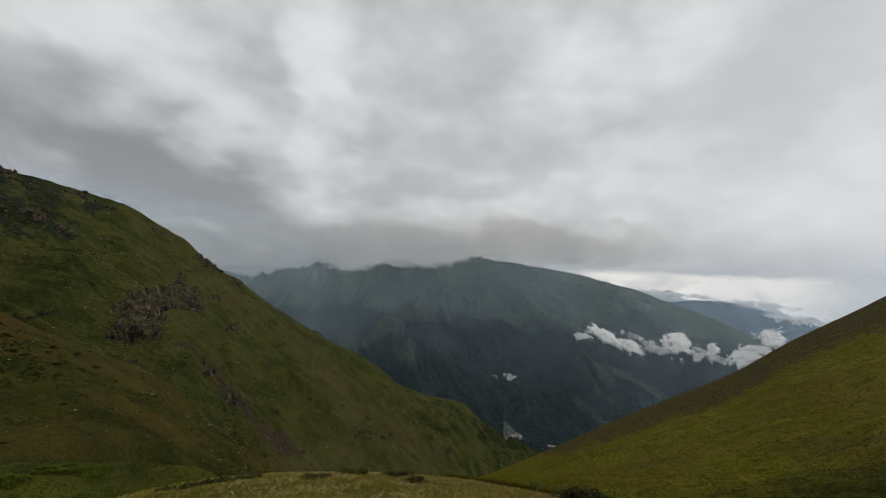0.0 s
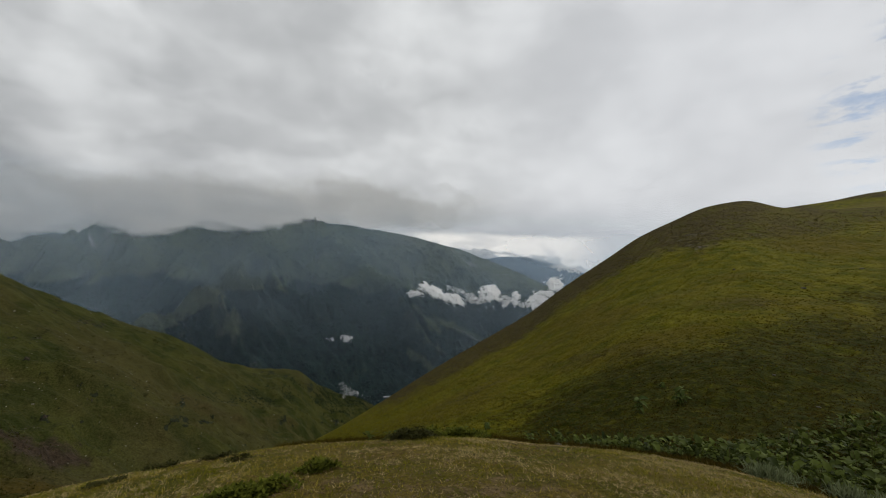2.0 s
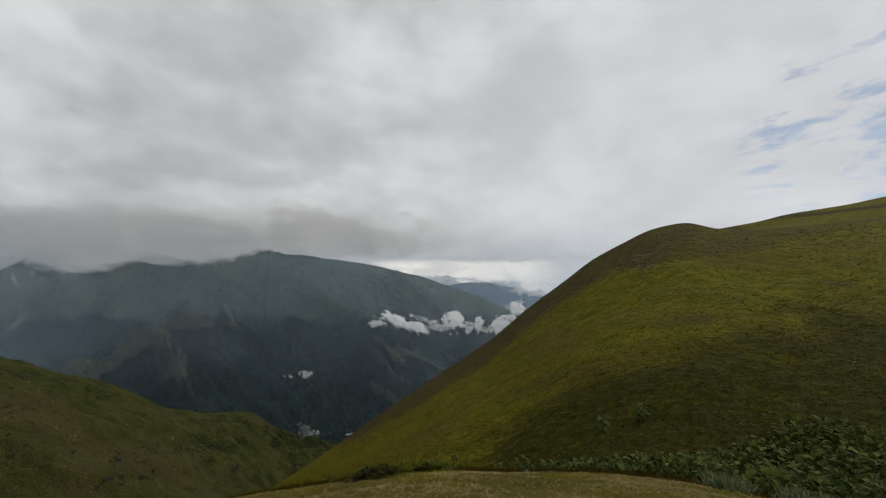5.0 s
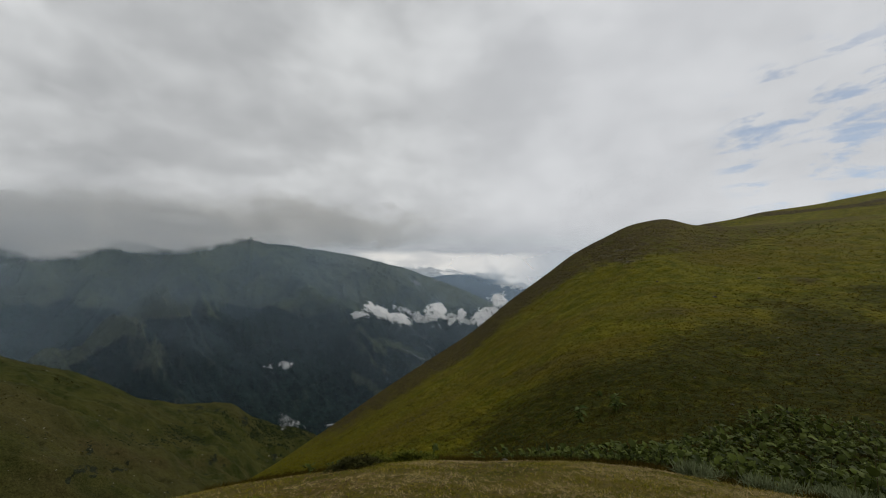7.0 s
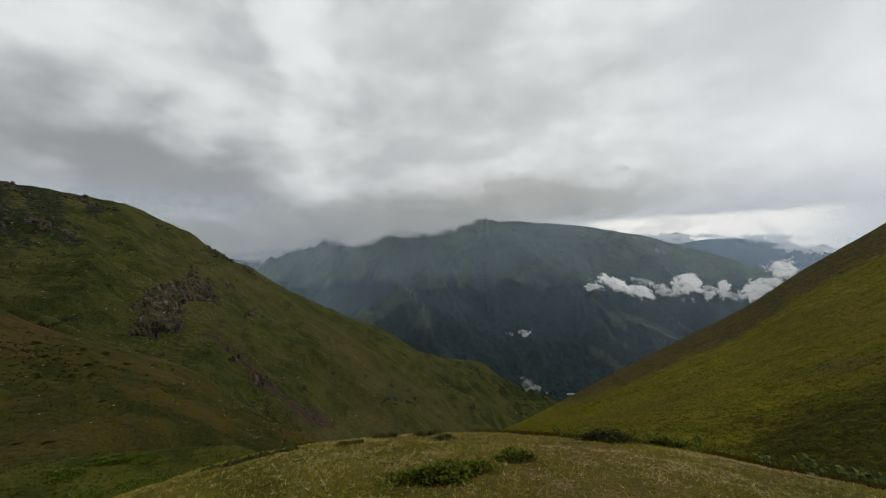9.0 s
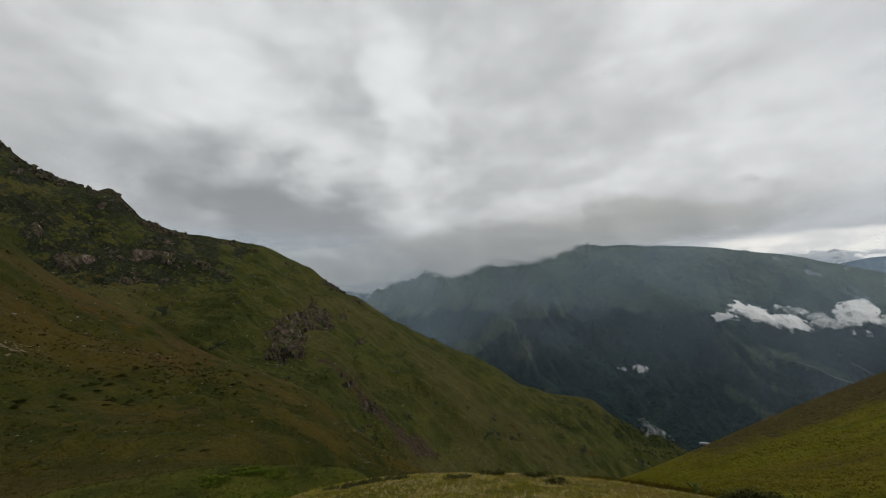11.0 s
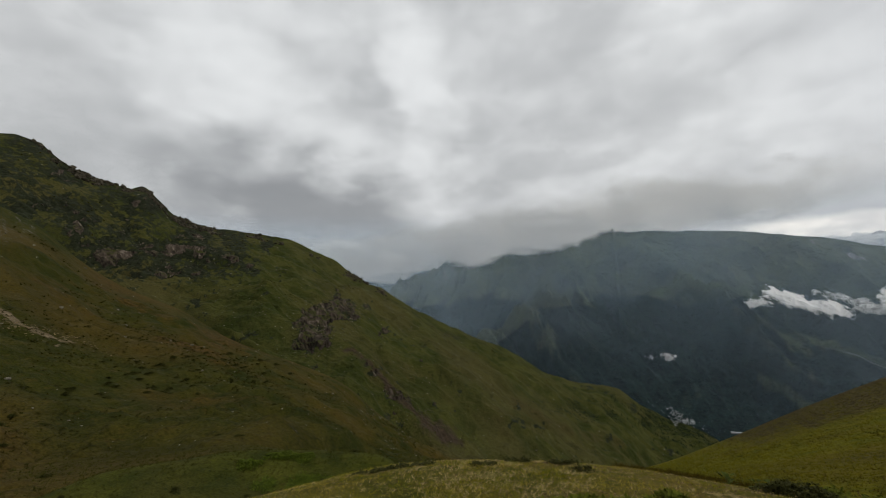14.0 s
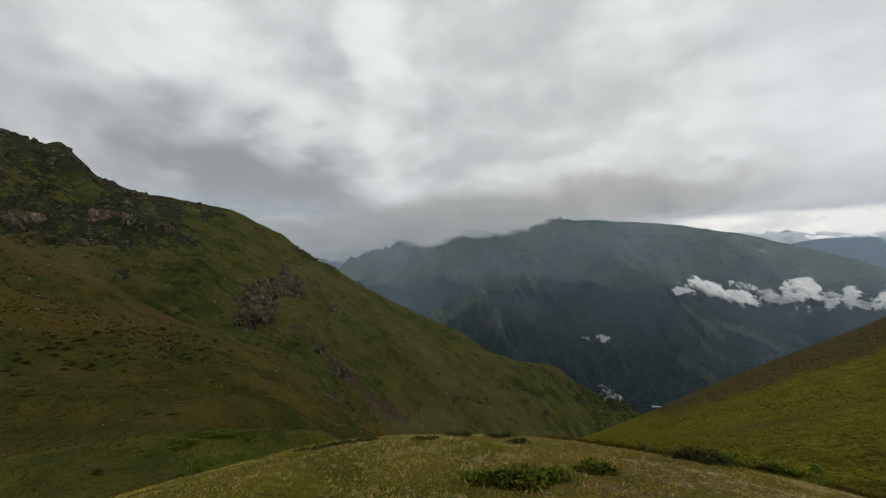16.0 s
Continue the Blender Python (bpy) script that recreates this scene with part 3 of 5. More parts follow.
def far_cover(A, E, X, Y, R_, u):
    g = GULLY["far_mountain"]
    tree_line = curve([(-8, -8.5), (-5.8, -7.3), (0.3, -3.2), (3.5, -2.2), (9.5, -2.2), (13.3, -1.9), (17.5, -3.3), (20.2, -1.9), (22.6, -0.8), (26, -2.2), (32, -2.6), (46, -4)], A)
    over = E - tree_line + 1.5 * rough2(X, Y, 330, 6, 0.6, 61) + 1.2 * (g - 0.3)
    wood = 0.10 + 0.80 * smooth(0.55, -0.55, over)
    # tongues of wood climb the gullies, clearings open on the ribs below
    wood += 0.5 * smooth(0.0, 0.45, rough2(X, Y, 210, 6, 0.62, 63)) * smooth(6.5, 0.4, over) * smooth(0, 0.4, over)
    wood -= 0.55 * smooth(0.22, 0.5, rough2(X, Y, 260, 5, 0.62, 64)) * smooth(0, -1.0, over) * smooth(15, 24, A)
    wood -= 0.28 * smooth(0.25, 0.55, rough2(X, Y, 150, 5, 0.62, 66)) * smooth(0, -1.0, over)
    wood -= 0.40 * smooth(0.35, 0.75, g) * smooth(-0.5, 0.3, rough2(X, Y, 180, 5, 0.6, 69))
    for a0, e0, a1, e1, w in ((25.2, -4.6, 28.8, -8.0, 0.35), (29.5, -6.6, 36.5, -9.2, 0.5), (24.5, -11.0, 32.5, -16.0, 0.9)):
        t = np.clip((A - a0) / (a1 - a0), 0, 1)
        wood -= 0.6 * np.exp(-((E - e0 - (e1 - e0) * t + 0.5 * rough2(X, Y, 120, 4, 0.6, 67)) / w) ** 2) * smooth(a0 - 0.6, a0, A) * smooth(a1 + 0.8, a1, A)
    fan = smooth(-4.5, -5.6, E) * smooth(-10.6, -9.4, E) * np.exp(-((A - 1.0 + 0.10 * (E + 4.6)) / (0.12 - 0.20 * (E + 4.4)).clip(0.1)) ** 2)
    wood -= 0.5 * fan * smooth(-0.6, 0.1, rough2(A, E * 0.5, 0.7, 4, 0.6, 68))
    rock = 0.50 * smooth(0.15, 0.5, rough2(X, Y, 240, 5, 0.62, 65)) * smooth(-2.5, 1.5, E) + 0.42 * blob(A, E, 10.2, -1.7, 1.6, 0.6) + 0.3 * fan + 0.5 * smooth(5.6, 6.8, E) * smooth(14, 10, A)
    return np.clip(rock, 0, 0.7), 0.15 + 0 * X, np.clip(wood, 0, 1)


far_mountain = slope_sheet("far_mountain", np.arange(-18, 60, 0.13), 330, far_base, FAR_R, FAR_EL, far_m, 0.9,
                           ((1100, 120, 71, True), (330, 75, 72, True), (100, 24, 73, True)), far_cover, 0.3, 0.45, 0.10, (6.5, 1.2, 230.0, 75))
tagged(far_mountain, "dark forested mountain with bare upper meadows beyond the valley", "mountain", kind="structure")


def massif_cover(A, E, X, Y, R_, u):
    wood = 0.15 + 0.7 * smooth(1.2, -1.2, E + 1.5 + 2.2 * rough2(X, Y, 420, 6, 0.62, 361) + 1.6 * (GULLY["far_massif"] - 0.3))
    rock = 0.65 * smooth(0.1, 0.5, rough2(X, Y, 260, 6, 0.62, 365)) * smooth(-1.5, 3.0, E)
    return np.clip(rock, 0, 0.7), 0.1 + 0 * X, wood


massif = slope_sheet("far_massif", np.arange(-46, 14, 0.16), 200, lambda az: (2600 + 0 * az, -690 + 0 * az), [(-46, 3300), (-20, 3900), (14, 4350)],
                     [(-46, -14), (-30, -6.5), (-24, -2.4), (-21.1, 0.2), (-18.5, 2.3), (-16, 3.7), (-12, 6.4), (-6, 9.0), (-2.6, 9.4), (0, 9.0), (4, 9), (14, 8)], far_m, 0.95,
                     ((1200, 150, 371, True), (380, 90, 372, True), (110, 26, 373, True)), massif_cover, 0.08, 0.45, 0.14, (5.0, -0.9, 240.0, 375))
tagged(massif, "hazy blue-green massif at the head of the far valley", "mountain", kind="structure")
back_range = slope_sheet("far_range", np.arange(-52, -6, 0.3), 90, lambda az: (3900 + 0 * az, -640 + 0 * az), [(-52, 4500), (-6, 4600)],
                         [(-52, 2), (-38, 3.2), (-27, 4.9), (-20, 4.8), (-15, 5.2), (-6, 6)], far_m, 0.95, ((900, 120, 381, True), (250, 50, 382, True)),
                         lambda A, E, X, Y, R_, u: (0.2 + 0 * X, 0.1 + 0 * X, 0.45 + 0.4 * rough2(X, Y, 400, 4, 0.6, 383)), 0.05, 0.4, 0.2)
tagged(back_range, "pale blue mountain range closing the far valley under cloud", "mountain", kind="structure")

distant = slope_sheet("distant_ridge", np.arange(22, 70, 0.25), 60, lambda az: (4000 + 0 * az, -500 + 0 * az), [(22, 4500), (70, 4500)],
                      [(22, 0.5), (30, 1.6), (35.1, 2.7), (38.4, 3.2), (41.7, 3.1), (45.7, 2.2), (48.9, 1.2), (56, -1), (70, -3)], haze_blue_m, 1.0,
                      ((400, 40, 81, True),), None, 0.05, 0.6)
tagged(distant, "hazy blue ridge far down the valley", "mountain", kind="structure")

snow = slope_sheet("snow_peak", np.arange(20, 60, 0.2), 60, lambda az: (4650 + 0 * az, -200 + 0 * az), [(20, 4830), (60, 4830)],
                   [(20, 2.5), (26, 3.6), (29, 3.8), (31, 3.4), (33, 3.3), (35.6, 3.8), (38, 3.2), (43.7, 2.5), (50, 1.2), (60, 0)], snow_m, 1.0,
                   ((420, 75, 91, True), (110, 34, 92, True)), lambda A, E, X, Y, R_, u: (0.3 * smooth(0, 0.6, rough2(X, Y, 150, 4, 0.5, 93)), 0 * X, 0 * X), 0.012, 0.6, 0.9)
tagged(snow, "snow-covered peaks on the horizon half lost in cloud", "mountain", kind="structure")


# --- clouds
def cloud_bank(name, r, base, depth, seed, label, az0=-56, az1=64, dense=1.0, fringe=1.15):
    """The billowing underside of the cloud deck where it rests on a crest: ragged below, dissolving into the deck above."""
    az = np.arange(az0, az1, 0.2)
    lo = curve(base, az)
    E = lo - 1.6 + (depth + 1.6) * np.linspace(0, 1, 100)[:, None]
    A = np.broadcast_to(az, E.shape)
    n = rough2(A + 0.3 * E, E * 2.1, 4.0, 6, 0.55, seed + 3)
    up = E - lo
    thick = smooth(-fringe, fringe, up + 1.7 * n) * smooth(depth, depth * 0.35, up + 1.6 * n)
    thick = thick * smooth(0, 0.5, up + 1.6) * smooth(az0, az0 + 8, A) * smooth(az1, az1 - 26, A + 3 * n) * dense
    Rr = r - 24 * E - 60 * rough2(A + 0.25 * E, E * 1.7, 7.0, 2, 0.4, seed + 9)
    X, Y = polar(A, Rr)
    return tagged(grid_mesh(name, X, Y, EYE + Rr * np.tan(np.radians(E)), bank_m, thick=thick), label, "cloud", kind="structure")


BASE = [(-64, -1), (-40, 0.2), (-26, 2.2), (-21, 2.6), (-16, 3.5), (-10, 4.0), (-6, 4.5), (-2.6, 5.6), (3, 5.6), (6, 5.8), (7.5, 6.0), (9.6, 6.5), (10.8, 7.2), (12, 7.4), (15, 7.4), (20, 7.1), (26, 6.6), (32, 7.6), (44, 9.0), (64, 9)]
cloud_bank("cloud_bank", 2450, BASE, 8.0, 100, "grey cloud bank hiding the mountain crest", az1=46, dense=1.0)
cloud_bank("cloud_bank", 2150, [(a, e + 1.0) for a, e in BASE], 9.0, 117, "grey cloud bank hiding the mountain crest", az1=38, dense=0.55, fringe=1.3)
cloud_bank("cloud_bank", 3750, [(a, e - 0.8) for a, e in BASE], 7.0, 131, "grey cloud bank lying on the mountain crest", az1=34, dense=0.9, fringe=0.6)


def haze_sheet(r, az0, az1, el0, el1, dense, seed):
    """An added see-through sheet that tints what lies behind with distance haze, thinning out upwards."""
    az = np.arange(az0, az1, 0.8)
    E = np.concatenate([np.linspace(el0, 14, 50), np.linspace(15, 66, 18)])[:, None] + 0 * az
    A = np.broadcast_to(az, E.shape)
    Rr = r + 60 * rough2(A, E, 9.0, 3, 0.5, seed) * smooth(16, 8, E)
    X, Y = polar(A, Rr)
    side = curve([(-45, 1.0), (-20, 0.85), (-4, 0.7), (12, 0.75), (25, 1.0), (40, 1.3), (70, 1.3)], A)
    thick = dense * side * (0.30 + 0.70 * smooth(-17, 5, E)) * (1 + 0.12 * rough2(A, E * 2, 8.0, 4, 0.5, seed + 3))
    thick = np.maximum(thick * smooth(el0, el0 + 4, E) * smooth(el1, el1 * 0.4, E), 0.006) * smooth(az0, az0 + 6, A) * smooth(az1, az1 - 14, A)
    return tagged(grid_mesh("mist", X, Y, EYE + Rr * np.tan(np.radians(E)), haze_tint_m, thick=thick), "sheet of blue-grey distance haze added before the far slopes", "mist", kind="structure")


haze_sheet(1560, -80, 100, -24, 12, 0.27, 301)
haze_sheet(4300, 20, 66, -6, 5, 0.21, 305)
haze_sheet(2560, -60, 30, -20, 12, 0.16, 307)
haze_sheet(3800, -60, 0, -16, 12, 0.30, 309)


def icosphere(sub):
    bm = bmesh.new()
    bmesh.ops.create_icosphere(bm, subdivisions=sub, radius=1.0)
    v = np.array([p.co[:] for p in bm.verts])
    f = np.array([[p.index for p in q.verts] for q in bm.faces])
    bm.free()
    return v, f


def tri_mesh(name, verts, faces, mat, flat=False, thick=None):
    """One mesh from arrays of places and triangles."""
    me = bpy.data.meshes.new(name)
    verts, faces = np.asarray(verts, np.float32).reshape(-1, 3), np.asarray(faces, np.int32).reshape(-1, 3)
    me.vertices.add(len(verts))
    me.vertices.foreach_set("co", verts.ravel())
    me.loops.add(faces.size)
    me.loops.foreach_set("vertex_index", faces.ravel())
    me.polygons.add(len(faces))
    me.polygons.foreach_set("loop_start", np.arange(0, faces.size, 3, dtype=np.int32))
    me.polygons.foreach_set("use_smooth", np.full(len(faces), not flat))
    me.update(calc_edges=True)
    if thick is not None:
        c = me.attributes.new("thick", "FLOAT", "POINT")
        c.data.foreach_set("value", np.asarray(thick, np.float32).ravel())
    me.materials.append(mat)
    return me


SPHERE = {n: icosphere(n) for n in (1, 2, 3, 4)}


def valley_cloud(az, el, r, wide, high, seed, tilt=0.0, dense=1.0):
    """A small bright cloud: one billowing sheet that leans back, domed in its middle and torn to feathers at its rim."""
    side, out, up = np.array(bearing(az + 90)), np.array(bearing(az)), np.array([0, 0, 1.0])
    nu, nv = 130, 84
    u, v = np.meshgrid(np.linspace(-1, 1, nu), np.linspace(-1, 1, nv))
    su, sv = u * wide / high, v
    n = 0.95 * rough2(su + seed * 3.1, sv * 1.2, 0.9, 6, 0.62, seed) - 0.22 * rough2(su + seed * 2.3, sv * 1.1, 0.8, 5, 0.55, seed + 2, True)
    puff = rough2(su + seed * 1.7, sv * 1.2, 0.75, 4, 0.5, seed + 1, True)
    body = 1 - np.hypot(u, v)
    mask = 1.5 * body - 0.18 + 1.15 * n
    thick = 0.95 * dense * smooth(0.0, np.where(v > 0, 0.6, 0.95), mask) * smooth(0.0, 0.12, body)
    lean = radians(42)
    rise = up * math.sin(lean) + out * math.cos(lean)
    lift = high * (0.45 * np.clip(body, 0, 1) ** 0.7 + 0.22 * puff * np.clip(body, 0, 1))
    w = side * (u * wide)[..., None] + rise * (v * high * 1.45)[..., None] + up * (-tilt * u * wide)[..., None] + (up * 0.6 - out * 0.8) * lift[..., None]
    ob = grid_mesh("valley_cloud", w[..., 0], w[..., 1], w[..., 2], puff_m, thick=thick)
    at = bearing(az) * r
    ob.location = (at.x, at.y, EYE + r * math.tan(radians(el)))
    return tagged(ob, "small white cloud drifting below the ridge in the valley", "cloud", kind="structure")


for n, (az, el, wide, high, tilt, dense) in enumerate((
        (25.0, -2.9, 34, 15, 0.1, 0.75), (27.7, -2.5, 74, 28, 0.40, 1.0), (31.0, -3.6, 52, 28, 0.38, 1.0), (33.4, -3.1, 26, 20, 0.1, 0.5), (36.0, -2.7, 54, 42, 0.10, 1.0), (38.2, -3.7, 26, 18, 0.0, 0.7),
        (39.9, -3.0, 22, 28, 0.0, 0.8), (42.6, -3.2, 40, 32, -0.15, 1.0), (45.2, -1.1, 54, 50, 0.0, 1.0), (48.5, -2.2, 50, 44, 0.0, 0.9), (15.7, -9.4, 32, 14, 0.2, 0.52), (13.6, -9.5, 20, 9, 0.1, 0.36), (31.5, -2.3, 60, 16, 0.3, 0.45), (29.2, -3.3, 62, 15, 0.36, 0.62), (33.8, -3.6, 40, 17, 0.1, 0.55),
        (38.6, -3.2, 44, 17, 0.0, 0.55), (40.9, -3.7, 36, 15, 0.0, 0.55), (43.8, -2.2, 46, 24, 0.0, 0.8))):
    valley_cloud(az, el, 1500, wide * 1.3, high * 1.3, 400 + n, tilt, dense)
valley_cloud(16.2, -16.5, 1250, 62, 24, 431, 0.35, 0.31)
valley_cloud(35.5, 3.5, 4420, 560, 70, 435, 0.06, 0.85)
valley_cloud(44.5, 2.9, 4440, 420, 60, 436, 0.08, 0.85)
valley_cloud(46.5, 1.6, 4250, 260, 60, 432, 0.12, 0.9)


# ---------------------------------------------------------------- vegetation and stones
def leaf_material(name, a, b, rough=0.5, spread=None, through=0.25):
    """Leaves that differ one from another, with light passing through them."""
    m, k = material(name)
    geo = k.add("ShaderNodeNewGeometry")
    info = k.add("ShaderNodeObjectInfo")
    at = k.add("ShaderNodeTexCoord").outputs["Object"]
    pick = geo.outputs["Random Per Island"] if spread == "island" else info.outputs["Random"]
    blot = k.noise(at, 14.0, 4.0, 0.6)
    col = k.mix(k.math("ADD", k.math("MULTIPLY", pick, 0.75), k.math("MULTIPLY", blot, 0.25)), a, b)
    p = finish(k, col, rough)
    k.set(p, "Specular IOR Level", 0.07 if rough < 0.7 else 0.05)
    if through:
        t = k.add("ShaderNodeBsdfTranslucent", Color=col)
        mix = k.add("ShaderNodeMixShader", Fac=through)
        k.tree.links.new(p.outputs[0], mix.inputs[1])
        k.tree.links.new(t.outputs[0], mix.inputs[2])
        out = [n for n in k.tree.nodes if n.type == "OUTPUT_MATERIAL"][0]
        k.tree.links.new(mix.outputs[0], out.inputs[0])
    return m


blade_m = leaf_material("grass_blades", (0.036, 0.027, 0.003), (0.38, 0.30, 0.05), 0.8, "island")
turf_m = leaf_material("green_turf", (0.028, 0.036, 0.002), (0.200, 0.190, 0.012), 0.8, "island")
sedge_m = leaf_material("hill_sedge", (0.011, 0.013, 0.002), (0.090, 0.060, 0.007), 0.85, "island", 0.5)
hill_blade_m = leaf_material("hill_grass", (0.048, 0.051, 0.003), (0.168, 0.142, 0.009), 0.85, "island", 0.45)
meadow_m = leaf_material("meadow_grass", (0.016, 0.021, 0.003), (0.062, 0.058, 0.009), 0.85, "island")
heather_m = leaf_material("heather", (0.024, 0.021, 0.006), (0.094, 0.072, 0.024), 0.9, "island")
withered_m = leaf_material("withered_grass", (0.08, 0.05, 0.016), (0.46, 0.36, 0.17), 0.8, "island", 0.1)
straw_m = leaf_material("straw", (0.10, 0.082, 0.026), (0.26, 0.22, 0.09), 0.8, "island")
dock_m = leaf_material("dock_leaf", (0.005, 0.012, 0.002), (0.118, 0.146, 0.026), 0.65, None, 0.2)
stalk_m = leaf_material("stalk", (0.07, 0.06, 0.03), (0.12, 0.09, 0.04), 0.7)
silver_m = leaf_material("silver_leaf", (0.085, 0.105, 0.045), (0.18, 0.20, 0.10), 0.7, "island")
shrub_m = leaf_material("shrub_leaf", (0.022, 0.032, 0.003), (0.150, 0.160, 0.020), 0.8, "island")
dark_m = leaf_material("dark_shrub_leaf", (0.018, 0.021, 0.005), (0.066, 0.064, 0.016), 0.7, "island", 0.1)
scrub_m = leaf_material("scrub", (0.016, 0.018, 0.003), (0.058, 0.050, 0.010), 0.9, "island", 0.4)
lush_m = leaf_material("lush_leaf", (0.035, 0.055, 0.005), (0.11, 0.14, 0.016), 0.7, "island")
juniper_m = leaf_material("juniper", (0.015, 0.018, 0.004), (0.052, 0.052, 0.011), 0.8, "island", 0.1)
twig_m = leaf_material("twig", (0.04, 0.028, 0.018), (0.08, 0.055, 0.035), 0.9, None, 0.0)
conifer_m = leaf_material("conifer_needles", (0.010, 0.016, 0.008), (0.026, 0.033, 0.013), 0.9, "island", 0.0)


def face_material(name):
    """Weathered schist: pale scoured faces, brown stain, a little turf on the ledges; cleft shade painted dark by
    noise.
    """
    m, k = material(name)
    at = k.add("ShaderNodeTexCoord").outputs["Object"]
    squeezed = k.add("ShaderNodeMapping", Vector=at, Scale=(1.0, 1.0, 0.55)).outputs[0]
    broad = k.noise(squeezed, 0.035, 5.0, 0.6)
    grain = k.noise(squeezed, 0.12, 7.0, 0.66, 0.8)
    turfy = k.noise(at, 0.06, 6.0, 0.6)
    col = k.mix(k.span(grain, 0.36, 0.60), (0.011, 0.0095, 0.0075), (0.062, 0.048, 0.036))
    col = k.mix(k.math("MULTIPLY", k.span(grain, 0.56, 0.68), k.span(broad, 0.40, 0.62, 0.05, 0.9)), col, (0.21, 0.175, 0.14))
    up = k.add("ShaderNodeSeparateXYZ", Vector=k.add("ShaderNodeNewGeometry").outputs["Normal"]).outputs[2]
    ledge = k.math("MULTIPLY", k.span(up, 0.45, 0.8), k.span(turfy, 0.40, 0.54))
    col = k.mix(ledge, col, k.mix(grain, (0.018, 0.022, 0.005), (0.045, 0.045, 0.012)))
    finish(k, col, 0.92, grain, 0.8, 1.5)
    return m


def stone_material(name, a, b, scale):
    m, k = material(name)
    at = k.add("ShaderNodeTexCoord").outputs["Object"]
    geo = k.add("ShaderNodeNewGeometry")
    n = k.noise(at, scale, 8.0, 0.6)
    col = k.mix(k.span(n, 0.3, 0.7), a, b)
    col = k.mix(k.math("MULTIPLY", geo.outputs["Random Per Island"], 0.6), col, tuple(c * 0.45 for c in a))
    finish(k, col, 0.9, n, 0.6, 0.4 / scale)
    return m


crag_m = stone_material("crag_stone", (0.022, 0.019, 0.012), (0.085, 0.074, 0.052), 0.25)
crag_face_m = face_material("crag_face")
pale_m = stone_material("pale_stone", (0.11, 0.10, 0.075), (0.26, 0.24, 0.185), 2.0)
scree_m = stone_material("scree_stone", (0.10, 0.076, 0.040), (0.24, 0.185, 0.10), 1.0)
scar_m = stone_material("scar_stone", (0.16, 0.165, 0.15), (0.34, 0.34, 0.32), 0.05)
litter_m = stone_material("litter", (0.06, 0.036, 0.014), (0.22, 0.155, 0.07), 25.0)
gravel_m = stone_material("gravel", (0.06, 0.042, 0.02), (0.20, 0.15, 0.085), 30.0)


def land_at(name, az, r):
    """Height of a hillside at a bearing and a distance."""
    axis, R_, X, Y, Z, E = LAND[name]
    c = np.clip((np.asarray(az) - axis[0]) / (axis[1] - axis[0]), 0, len(axis) - 1.001)
    i = c.astype(int)
    f = c - i
    out = np.zeros(np.shape(az))
    for n, (ii, ff, rr) in enumerate(zip(np.atleast_1d(i), np.atleast_1d(f), np.atleast_1d(r))):
        out.flat[n] = np.interp(rr, R_[:, ii], Z[:, ii]) * (1 - ff) + np.interp(rr, R_[:, ii + 1], Z[:, ii + 1]) * ff
    return out


def strew(name, count, rng, keep=None, az=(-180, 180), u=(0, 1)):
    """Random places on a hillside, even as seen from the knoll: x, y, z, bearing, elevation, distance."""
    axis, R_, X, Y, Z, E = LAND[name]
    steps, cols = R_.shape
    ca = np.interp(np.clip(az, axis[0], axis[-1]), axis, np.arange(cols))
    c, q = rng.uniform(ca[0], ca[1] - 1e-3, count), rng.uniform(u[0], u[1], count) * (steps - 1.001)
    i, j = c.astype(int), q.astype(int)
    fi, fj = c - i, q - j
    i2 = np.minimum(i + 1, cols - 1)

    def at(G):
        return (G[j, i] * (1 - fi) + G[j, i2] * fi) * (1 - fj) + (G[j + 1, i] * (1 - fi) + G[j + 1, i2] * fi) * fj

    A = axis[i] * (1 - fi) + axis[i2] * fi
    out = np.stack([at(X), at(Y), at(Z), A, at(E), at(R_)], 1)
    if keep is not None:
        out = out[rng.uniform(0, 1, count) < keep(out[:, 3], out[:, 4], out[:, 0], out[:, 1])]
    return out


def blades(name, P, rng, per, tall, wide, lean, mat, label, droop=0.3):
    """Tufts of grass blades: per blades at each place P (x, y, z), each a bent tapering strip of two triangles' width."""
    n = len(P) * per
    base = np.repeat(P[:, :3], per, 0)
    size = np.repeat(tall if np.ndim(tall) else np.full(len(P), tall), per) * rng.uniform(0.5, 1.15, n)
    w = np.repeat(wide if np.ndim(wide) else np.full(len(P), wide), per) * rng.uniform(0.6, 1.2, n)
    base[:, :2] += rng.normal(0, 1, (n, 2)) * (size * 0.35)[:, None]
    turn = rng.uniform(0, 2 * np.pi, n)
    out = np.stack([np.cos(turn), np.sin(turn), 0 * turn], 1)
    side = np.stack([-np.sin(turn), np.cos(turn), 0 * turn], 1)
    tip = out * (size * lean * rng.uniform(0.3, 1.4, n))[:, None] + np.array([0, 0, 1]) * (size * rng.uniform(0.7, 1.0, n))[:, None]
    base[:, 2] -= size * 0.12
    V = np.stack([base - side * w[:, None] / 2, base + side * w[:, None] / 2, base + tip], 1)
    F = np.arange(n * 3).reshape(n, 3)
    ob = new(name, tri_mesh(name, V, F, mat, flat=True))
    return tagged(ob, label, "grass", kind="stuff")


def on_ground(az, r):
    x, y = polar(az, r)
    return np.stack([x, y, ground_height(az, r)], 1)


rng = np.random.default_rng(5)
N = 90000
az_, r_ = rng.uniform(-72, 90, N), np.sqrt(rng.uniform(2.0 ** 2, 9.6 ** 2, N))
P = on_ground(az_, r_)
